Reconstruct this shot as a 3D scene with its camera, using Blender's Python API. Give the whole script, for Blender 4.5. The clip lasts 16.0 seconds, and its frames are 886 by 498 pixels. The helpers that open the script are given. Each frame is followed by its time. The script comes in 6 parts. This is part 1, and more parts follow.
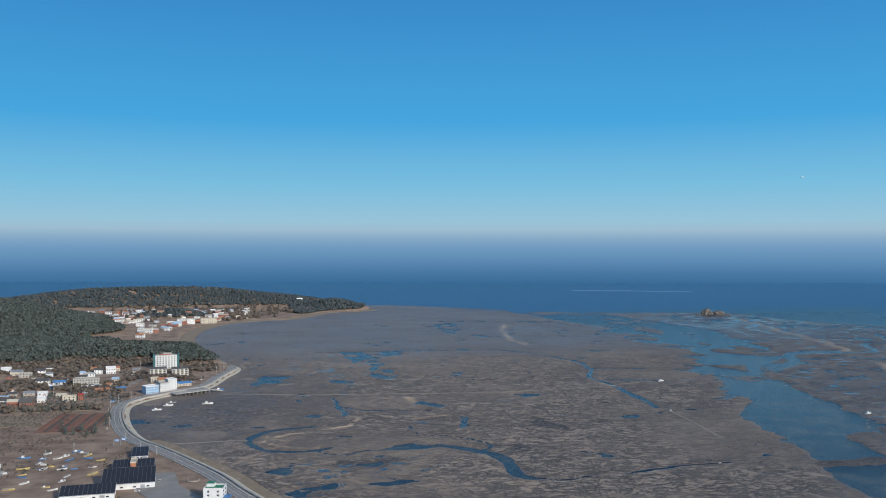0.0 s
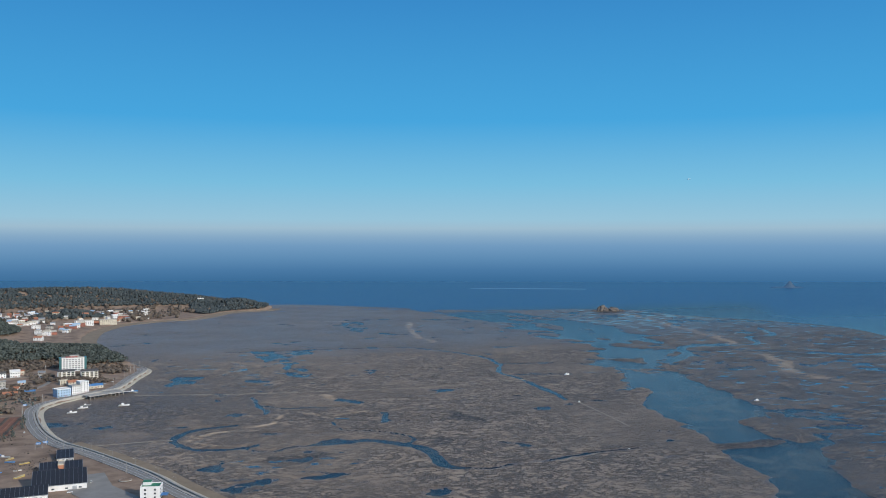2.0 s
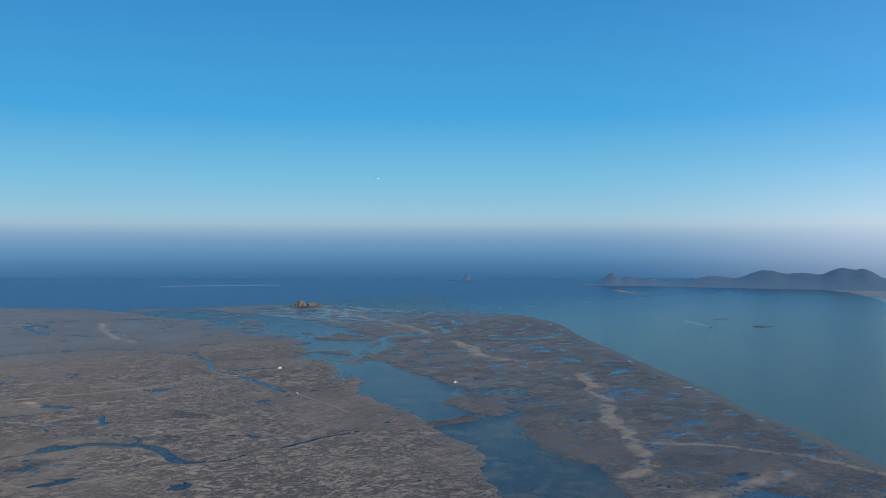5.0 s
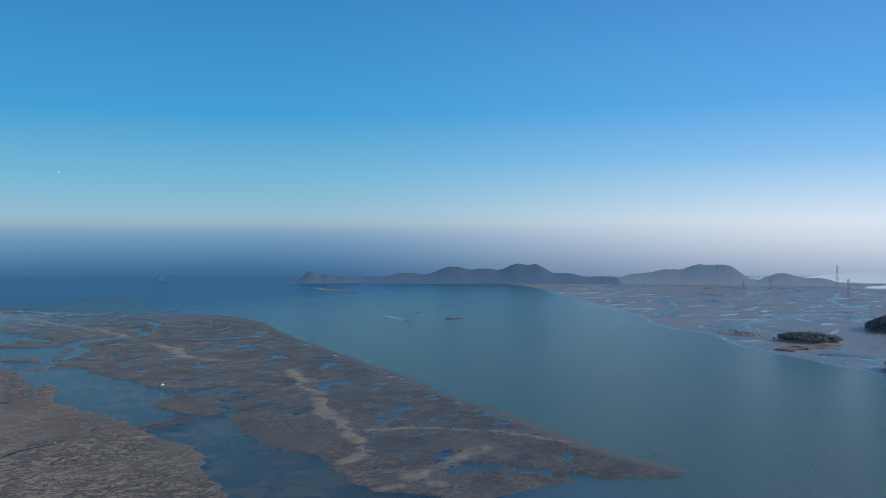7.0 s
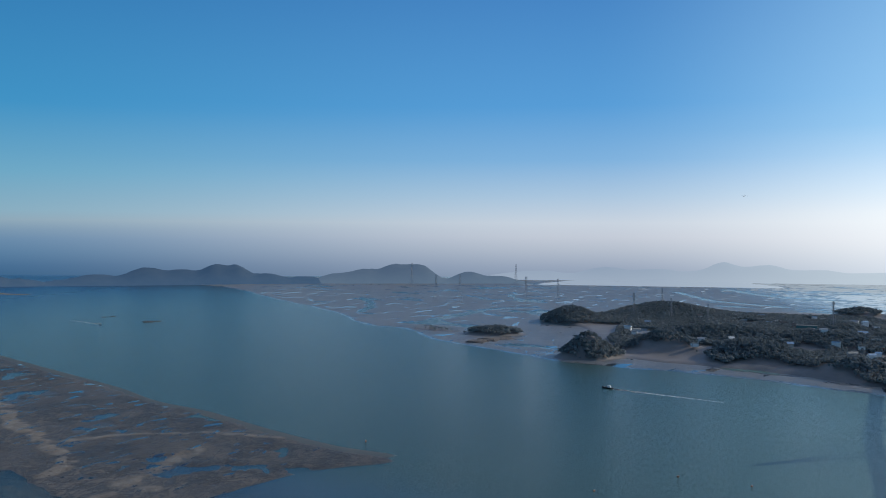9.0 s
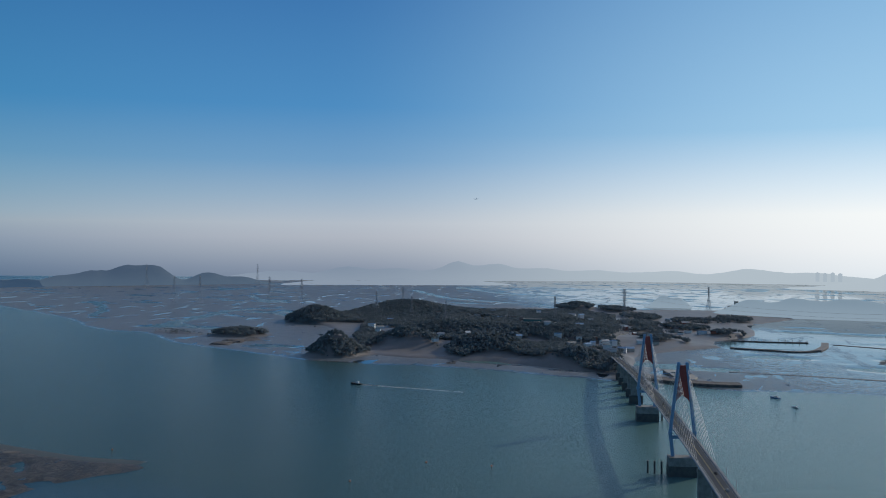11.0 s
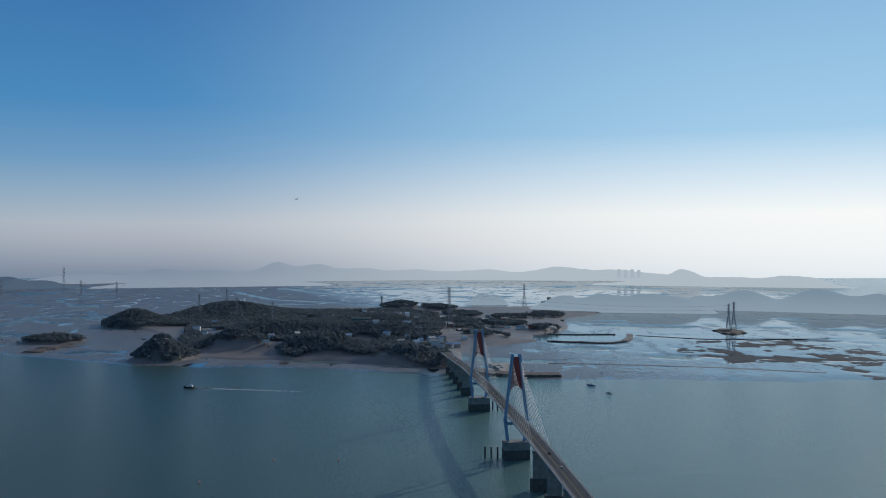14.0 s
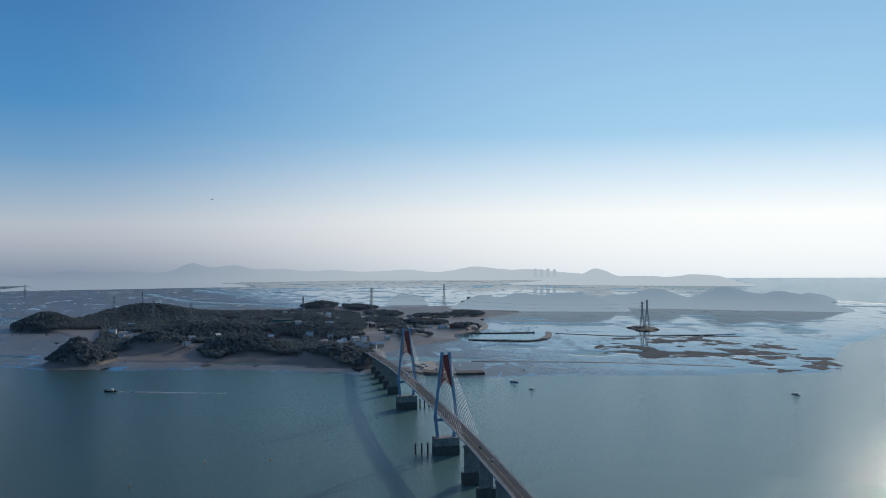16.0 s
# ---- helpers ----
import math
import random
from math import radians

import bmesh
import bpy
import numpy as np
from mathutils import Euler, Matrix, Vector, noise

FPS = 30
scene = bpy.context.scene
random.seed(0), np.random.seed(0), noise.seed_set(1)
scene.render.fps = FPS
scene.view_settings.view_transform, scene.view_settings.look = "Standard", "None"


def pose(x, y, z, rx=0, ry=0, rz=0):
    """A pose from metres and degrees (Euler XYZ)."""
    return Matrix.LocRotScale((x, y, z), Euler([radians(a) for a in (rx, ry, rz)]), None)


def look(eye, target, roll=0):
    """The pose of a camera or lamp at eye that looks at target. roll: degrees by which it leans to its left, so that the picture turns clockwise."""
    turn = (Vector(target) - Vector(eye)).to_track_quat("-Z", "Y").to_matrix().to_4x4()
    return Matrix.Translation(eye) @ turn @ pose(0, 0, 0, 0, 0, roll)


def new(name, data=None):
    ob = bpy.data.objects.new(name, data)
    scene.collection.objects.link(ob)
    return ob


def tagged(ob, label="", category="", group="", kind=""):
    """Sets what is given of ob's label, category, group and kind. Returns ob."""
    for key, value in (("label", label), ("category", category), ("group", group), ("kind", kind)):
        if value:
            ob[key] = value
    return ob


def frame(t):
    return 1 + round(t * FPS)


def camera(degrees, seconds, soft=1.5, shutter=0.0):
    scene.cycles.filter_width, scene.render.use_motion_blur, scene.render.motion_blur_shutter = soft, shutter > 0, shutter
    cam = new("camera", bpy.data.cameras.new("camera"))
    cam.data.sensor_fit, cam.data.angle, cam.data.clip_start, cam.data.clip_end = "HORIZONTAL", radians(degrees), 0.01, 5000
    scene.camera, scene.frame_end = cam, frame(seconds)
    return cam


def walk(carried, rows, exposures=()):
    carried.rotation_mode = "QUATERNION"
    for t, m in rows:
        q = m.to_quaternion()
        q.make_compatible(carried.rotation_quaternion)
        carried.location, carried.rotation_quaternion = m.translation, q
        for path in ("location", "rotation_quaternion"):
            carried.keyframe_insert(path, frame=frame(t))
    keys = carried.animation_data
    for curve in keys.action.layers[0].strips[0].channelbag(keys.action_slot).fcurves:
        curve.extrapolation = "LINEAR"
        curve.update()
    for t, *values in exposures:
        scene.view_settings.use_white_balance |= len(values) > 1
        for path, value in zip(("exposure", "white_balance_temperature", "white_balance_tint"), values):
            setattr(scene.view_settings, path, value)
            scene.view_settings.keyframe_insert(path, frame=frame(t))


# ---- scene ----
# ---------------- camera and its walk ----------------
cam = camera(53.5, 16.0, soft=1.0)
PATH = [
    (0.0, (0.00, -0.00, 200.00), (261.76, 965.13, 198.23), 0.102),
    (0.5, (-8.85, -6.03, 200.74), (267.71, 954.96, 198.72), 0.075),
    (1.0, (-18.52, -11.79, 201.48), (287.32, 940.29, 199.06), 0.065),
    (1.5, (-28.48, -17.19, 202.17), (312.45, 922.90, 199.09), 0.056),
    (2.0, (-39.13, -22.31, 202.39), (336.27, 904.55, 198.99), 0.058),
    (2.5, (-50.22, -26.85, 202.19), (360.60, 884.86, 198.59), 0.030),
    (3.0, (-61.11, -31.25, 201.95), (394.37, 859.00, 198.37), 0.027),
    (3.2, (-65.70, -32.76, 202.05), (409.92, 846.88, 198.33), 0.032),
    (5.3, (-110.79, -46.64, 206.68), (598.35, 658.42, 197.96), -0.055),
    (5.5, (-115.07, -47.47, 207.11), (617.06, 633.70, 198.13), -0.113),
    (6.0, (-125.35, -48.43, 207.33), (663.04, 566.75, 197.78), -0.113),
    (6.5, (-135.04, -48.13, 206.67), (705.27, 493.98, 197.12), -0.059),
    (7.0, (-143.62, -47.00, 206.54), (740.70, 419.88, 196.29), -0.083),
    (7.5, (-151.53, -46.26, 206.67), (768.68, 345.16, 196.59), -0.037),
    (8.0, (-159.70, -44.63, 206.62), (791.40, 264.27, 196.60), 0.015),
    (8.5, (-167.79, -42.65, 206.82), (807.16, 179.80, 196.67), 0.100),
    (9.0, (-175.20, -40.12, 207.05), (814.35, 104.07, 197.17), 0.169),
    (9.5, (-182.22, -37.51, 206.74), (815.61, 28.41, 197.50), 0.213),
    (10.0, (-188.80, -34.45, 206.57), (811.06, -50.66, 198.04), 0.187),
    (10.2, (-191.36, -32.91, 206.80), (807.48, -80.98, 198.15), 0.203),
    (12.3, (-216.66, -9.62, 209.55), (752.17, -257.34, 200.48), 0.258),
    (12.5, (-218.62, -7.18, 209.58), (747.35, -265.84, 200.48), 0.236),
    (13.0, (-222.31, -0.91, 209.64), (734.88, -290.39, 200.82), 0.150),
    (13.5, (-225.53, 4.66, 209.98), (721.11, -317.63, 201.17), 0.070),
    (14.0, (-228.50, 9.79, 210.10), (707.72, -341.63, 201.29), -0.007),
    (14.5, (-231.28, 14.51, 210.21), (695.19, -361.87, 201.51), -0.051),
    (15.0, (-233.70, 19.35, 210.78), (683.74, -378.51, 201.79), -0.075),
    (15.5, (-236.37, 24.40, 210.79), (672.11, -393.51, 201.95), -0.096),
    (16.0, (-238.96, 29.36, 210.51), (659.44, -409.80, 201.93), -0.117),
]
walk(cam, [(t, look(eye, target, roll)) for t, eye, target, roll in PATH],
     exposures=[(0, 0.0), (3, 0.0), (5.5, 0.0), (7, -0.14), (8.5, -0.32), (10, -0.60), (12.5, -0.88), (14.5, -0.8), (16, -0.76)])

# ---------------- world, sun, exposure ----------------
SUN_AZ, SUN_EL = radians(153), radians(23.5)
SUN_DIR = Vector((math.sin(SUN_AZ) * math.cos(SUN_EL), math.cos(SUN_AZ) * math.cos(SUN_EL), math.sin(SUN_EL)))


def lin(r, g, b):
    """Linear colour from 8-bit display values."""
    f = lambda c: c / 12.92 if c <= 0.04045 else ((c + 0.055) / 1.055) ** 2.4
    return (f(r / 255), f(g / 255), f(b / 255), 1.0)


def make_world():
    w = bpy.data.worlds.new("sky")
    w.use_nodes = True
    scene.world = w
    n, l = w.node_tree.nodes, w.node_tree.links
    n.clear()
    out, bg = n.new("ShaderNodeOutputWorld"), n.new("ShaderNodeBackground")
    l.new(bg.outputs[0], out.inputs[0])
    sky = n.new("ShaderNodeTexSky")
    sky.sky_type, sky.sun_disc = "NISHITA", False
    sky.sun_elevation, sky.sun_rotation = SUN_EL, SUN_AZ
    sky.air_density, sky.dust_density, sky.ozone_density = 1.0, 1.5, 2.0
    dim = n.new("ShaderNodeVectorMath")
    dim.operation = "SCALE"
    dim.inputs[3].default_value = 0.15
    l.new(sky.outputs[0], dim.inputs[0])
    tc, sep = n.new("ShaderNodeTexCoord"), n.new("ShaderNodeSeparateXYZ")
    l.new(tc.outputs["Generated"], sep.inputs[0])

    def ramp(stops, gain=1.0):
        mr, cr = n.new("ShaderNodeMapRange"), n.new("ShaderNodeValToRGB")
        mr.inputs[1].default_value, mr.inputs[2].default_value = -0.06, 0.44
        l.new(sep.outputs[2], mr.inputs[0])
        l.new(mr.outputs[0], cr.inputs[0])
        e = cr.color_ramp.elements
        for i, (z, c) in enumerate(stops):
            el = e[i] if i < 2 else e.new(0.5)
            el.position, el.color = (z + 0.06) / 0.5, [gain * v for v in lin(*c)[:3]] + [1.0]
        return cr.outputs[0]

    away = ramp([(-0.052, (54, 101, 143)), (-0.038, (61, 109, 152)), (-0.027, (74, 121, 164)), (-0.014, (94, 139, 179)), (0.0, (113, 154, 191)), (0.010, (134, 169, 198)), (0.020, (158, 188, 207)),
                 (0.03, (152, 195, 217)), (0.07, (122, 189, 222)), (0.14, (72, 165, 221)), (0.27, (42, 122, 202)), (0.42, (32, 96, 176))])
    side = ramp([(-0.052, (122, 140, 163)), (-0.03, (148, 161, 181)), (-0.01, (174, 183, 197)), (0.004, (188, 195, 207)), (0.02, (192, 202, 214)), (0.05, (164, 190, 214)),
                 (0.09, (122, 170, 212)), (0.15, (84, 150, 206)), (0.27, (42, 103, 178)), (0.42, (36, 86, 160))], 1.46)
    near = ramp([(-0.052, (222, 233, 239)), (-0.03, (236, 242, 246)), (-0.005, (246, 249, 250)), (0.03, (250, 253, 252)), (0.06, (226, 240, 249)),
                 (0.12, (166, 208, 237)), (0.2, (126, 184, 227)), (0.27, (112, 176, 220)), (0.42, (90, 150, 204))], 1.72)
    dot = n.new("ShaderNodeVectorMath")
    dot.operation = "DOT_PRODUCT"
    dot.inputs[1].default_value = Vector((SUN_DIR.x, SUN_DIR.y, 0.12)).normalized()
    l.new(tc.outputs["Generated"], dot.inputs[0])

    def blend(lo, hi, a, b):
        """Round the compass: from a to b as the direction nears the sun."""
        r, x = n.new("ShaderNodeMapRange"), n.new("ShaderNodeMix")
        r.interpolation_type = "SMOOTHSTEP"
        r.inputs[1].default_value, r.inputs[2].default_value = lo, hi
        x.data_type = "RGBA"
        l.new(dot.outputs["Value"], r.inputs[0])
        l.new(r.outputs[0], x.inputs[0])
        l.new(a, x.inputs[6])
        l.new(b, x.inputs[7])
        return x.outputs[2]

    low_sky = blend(0.47, 0.98, blend(-0.24, 0.54, away, side), near)
    up = n.new("ShaderNodeMapRange")
    up.interpolation_type = "SMOOTHSTEP"
    up.inputs[1].default_value, up.inputs[2].default_value = 0.28, 0.6
    l.new(sep.outputs[2], up.inputs[0])
    top = n.new("ShaderNodeMix")
    top.data_type = "RGBA"
    l.new(up.outputs[0], top.inputs[0])
    l.new(low_sky, top.inputs[6])
    l.new(dim.outputs[0], top.inputs[7])
    l.new(top.outputs[2], bg.inputs[0])


make_world()
sun_lamp = bpy.data.lights.new("sun", "SUN")
sun_lamp.energy, sun_lamp.angle, sun_lamp.color = 3.0, radians(0.53), (1.0, 0.93, 0.82)
sun = new("sun", sun_lamp)
sun.matrix_world = look(SUN_DIR * 900, (0, 0, 0))


# ---------------- materials ----------------
def material(name, a, b, size=6.0, rough=0.8, bump=0.0, metal=0.0, fine=0.0, spec=0.5, coords="Object"):
    """Two-tone noise material: colours a and b mixed in patches of the given size (metres), with finer grain and relief."""
    m = bpy.data.materials.new(name)
    m.use_nodes = True
    n, l = m.node_tree.nodes, m.node_tree.links
    p = n["Principled BSDF"]
    p.inputs["Roughness"].default_value, p.inputs["Metallic"].default_value = rough, metal
    p.inputs["Specular IOR Level"].default_value = spec
    tc = n.new("ShaderNodeTexCoord")
    n1 = n.new("ShaderNodeTexNoise")
    n1.inputs["Scale"].default_value, n1.inputs["Detail"].default_value = 1.0 / size, 5
    n1.inputs["Roughness"].default_value = 0.6 + fine
    l.new(tc.outputs[coords], n1.inputs["Vector"])
    mr = n.new("ShaderNodeMapRange")
    mr.inputs[1].default_value, mr.inputs[2].default_value = 0.33, 0.67
    l.new(n1.outputs[0], mr.inputs[0])
    mx = n.new("ShaderNodeMix")
    mx.data_type = "RGBA"
    l.new(mr.outputs[0], mx.inputs[0])
    mx.inputs[6].default_value, mx.inputs[7].default_value = (*a, 1), (*b, 1)
    l.new(mx.outputs[2], p.inputs["Base Color"])
    if bump:
        bp = n.new("ShaderNodeBump")
        bp.inputs["Distance"].default_value = bump
        l.new(n1.outputs[0], bp.inputs["Height"])
        l.new(bp.outputs[0], p.inputs["Normal"])
    return m


def haze_glow_material(name, a, b, glow, size=60.0, mist=None, sunward=None):
    """Distant hills: dull cover with the sea haze's pale light put into its emission."""
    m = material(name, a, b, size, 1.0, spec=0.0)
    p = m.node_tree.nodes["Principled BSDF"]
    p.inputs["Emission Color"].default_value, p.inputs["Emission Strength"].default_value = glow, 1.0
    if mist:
        # the emitted haze turns to a mist colour at the foot of far hills
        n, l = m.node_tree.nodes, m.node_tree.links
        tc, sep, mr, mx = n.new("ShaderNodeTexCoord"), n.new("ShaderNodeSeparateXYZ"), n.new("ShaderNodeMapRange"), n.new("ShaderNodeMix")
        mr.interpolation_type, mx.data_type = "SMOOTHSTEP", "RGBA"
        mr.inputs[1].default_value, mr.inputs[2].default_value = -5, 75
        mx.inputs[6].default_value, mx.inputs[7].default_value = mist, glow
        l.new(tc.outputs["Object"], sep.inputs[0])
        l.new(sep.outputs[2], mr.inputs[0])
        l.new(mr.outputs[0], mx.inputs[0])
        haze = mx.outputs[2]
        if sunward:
            # the emitted haze brightens southwards, where the sun stands
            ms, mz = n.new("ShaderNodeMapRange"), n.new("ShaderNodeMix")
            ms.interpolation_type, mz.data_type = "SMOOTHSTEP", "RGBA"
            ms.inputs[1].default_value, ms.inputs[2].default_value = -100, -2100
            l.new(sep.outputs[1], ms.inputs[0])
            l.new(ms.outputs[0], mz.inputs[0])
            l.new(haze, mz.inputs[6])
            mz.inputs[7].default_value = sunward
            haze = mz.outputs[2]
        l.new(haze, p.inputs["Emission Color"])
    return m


# Emission colour for haze, from display values scaled by gain.
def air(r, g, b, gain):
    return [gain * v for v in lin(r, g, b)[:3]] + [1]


def island_tint(m, amount):
    """Brightness that differs from island to island of a joined mesh (tree to tree)."""
    n, l = m.node_tree.nodes, m.node_tree.links
    p = n["Principled BSDF"]
    src = p.inputs["Base Color"].links[0].from_socket
    geo, mr = n.new("ShaderNodeNewGeometry"), n.new("ShaderNodeMapRange")
    mr.inputs[3].default_value, mr.inputs[4].default_value = 1 - amount, 1 + amount
    l.new(geo.outputs["Random Per Island"], mr.inputs[0])
    sc = n.new("ShaderNodeVectorMath")
    sc.operation = "SCALE"
    l.new(src, sc.inputs[0])
    l.new(mr.outputs[0], sc.inputs[3])
    l.new(sc.outputs[0], p.inputs["Base Color"])
    return m


def make_water():
    m = bpy.data.materials.new("sea_water")
    m.use_nodes = True
    n, l = m.node_tree.nodes, m.node_tree.links
    p = n["Principled BSDF"]
    tc, mp = n.new("ShaderNodeTexCoord"), n.new("ShaderNodeMapping")
    l.new(tc.outputs["Object"], mp.inputs[0])
    mp.inputs["Rotation"].default_value = (0, 0, radians(25))
    mp.inputs["Scale"].default_value = (0.35, 1.0, 1.0)
    big, wav = n.new("ShaderNodeTexNoise"), n.new("ShaderNodeTexNoise")
    big.inputs["Scale"].default_value, big.inputs["Detail"].default_value = 1 / 160, 4
    wav.inputs["Scale"].default_value, wav.inputs["Detail"].default_value = 1 / 3.0, 6
    wav.inputs["Roughness"].default_value = 0.7
    l.new(mp.outputs[0], big.inputs["Vector"])
    l.new(tc.outputs["Object"], wav.inputs["Vector"])
    mx = n.new("ShaderNodeMix")
    mx.data_type = "RGBA"
    l.new(big.outputs[0], mx.inputs[0])
    mx.inputs[6].default_value, mx.inputs[7].default_value = (0.044, 0.094, 0.093, 1), (0.062, 0.118, 0.113, 1)
    # silty water in the strait; clearer and bluer in the creeks and out at sea
    def near_to(lo, hi, vec, flip=False):
        d, r = n.new("ShaderNodeVectorMath"), n.new("ShaderNodeMapRange")
        d.operation = "DOT_PRODUCT"
        d.inputs[1].default_value = vec
        r.interpolation_type = "SMOOTHSTEP"
        r.inputs[1].default_value, r.inputs[2].default_value = lo, hi
        r.inputs[3].default_value, r.inputs[4].default_value = (0, 1) if flip else (1, 0)
        l.new(tc.outputs["Object"], d.inputs[0])
        l.new(d.outputs["Value"], r.inputs[0])
        return r.outputs[0]

    clear, deep = n.new("ShaderNodeMath"), n.new("ShaderNodeMix")
    clear.operation = "MAXIMUM"
    l.new(near_to(230, 560, (1.0, -0.75, 0.0)), clear.inputs[0])
    l.new(near_to(900, 2400, (0.0, 1.0, 0.0), True), clear.inputs[1])
    # sheltered creeks lie calm and mirror the sky more than the ruffled sea
    calm, ior, rough = n.new("ShaderNodeMath"), n.new("ShaderNodeMapRange"), n.new("ShaderNodeMapRange")
    calm.operation = "MULTIPLY"
    l.new(near_to(230, 420, (1.0, -0.75, 0.0)), calm.inputs[0])
    l.new(near_to(2250, 2700, (0.0, 1.0, 0.0)), calm.inputs[1])
    for r, a, b in ((ior, 1.15, 1.19), (rough, 0.15, 0.1)):
        r.inputs[3].default_value, r.inputs[4].default_value = a, b
        l.new(calm.outputs[0], r.inputs[0])
    # towards the bridge narrows sunward brightness is put into the silty colour; gloss rises too
    narrows = near_to(-60, 560, (0.0, -1.0, 0.0), True)
    gloss, chop = n.new("ShaderNodeMath"), n.new("ShaderNodeMath")
    gloss.operation = chop.operation = "MULTIPLY_ADD"
    gloss.inputs[1].default_value, chop.inputs[1].default_value = 0.16, 0.17
    l.new(narrows, gloss.inputs[0])
    l.new(ior.outputs[0], gloss.inputs[2])
    l.new(clear.inputs[1].links[0].from_socket, chop.inputs[0])
    l.new(rough.outputs[0], chop.inputs[2])
    l.new(gloss.outputs[0], p.inputs["IOR"])
    l.new(chop.outputs[0], p.inputs["Roughness"])
    silt = n.new("ShaderNodeMix")
    silt.data_type = "RGBA"
    l.new(narrows, silt.inputs[0])
    l.new(mx.outputs[2], silt.inputs[6])
    silt.inputs[7].default_value = (0.158, 0.285, 0.268, 1)
    deep.data_type = "RGBA"
    l.new(clear.outputs[0], deep.inputs[0])
    l.new(silt.outputs[2], deep.inputs[6])
    deep.inputs[7].default_value = (0.036, 0.104, 0.210, 1)
    dark = n.new("ShaderNodeMix")
    dark.data_type = "RGBA"
    l.new(calm.outputs[0], dark.inputs[0])
    l.new(deep.outputs[2], dark.inputs[6])
    bed, murk = n.new("ShaderNodeTexNoise"), n.new("ShaderNodeValToRGB")
    bed.inputs["Scale"].default_value, bed.inputs["Detail"].default_value = 1 / 38, 6
    bed.inputs["Distortion"].default_value = 0.8
    l.new(tc.outputs["Object"], bed.inputs["Vector"])
    l.new(bed.outputs[0], murk.inputs[0])
    murk.color_ramp.elements[0].position, murk.color_ramp.elements[0].color = 0.46, (0.016, 0.030, 0.045, 1)
    murk.color_ramp.elements[1].position, murk.color_ramp.elements[1].color = 0.62, (0.060, 0.058, 0.052, 1)
    l.new(murk.outputs[0], dark.inputs[7])
    l.new(dark.outputs[2], p.inputs["Base Color"])
    bp = n.new("ShaderNodeBump")
    bp.inputs["Distance"].default_value = 0.55
    bp.inputs["Strength"].default_value = 1.0
    l.new(wav.outputs[0], bp.inputs["Height"])
    l.new(bp.outputs[0], p.inputs["Normal"])
    return m


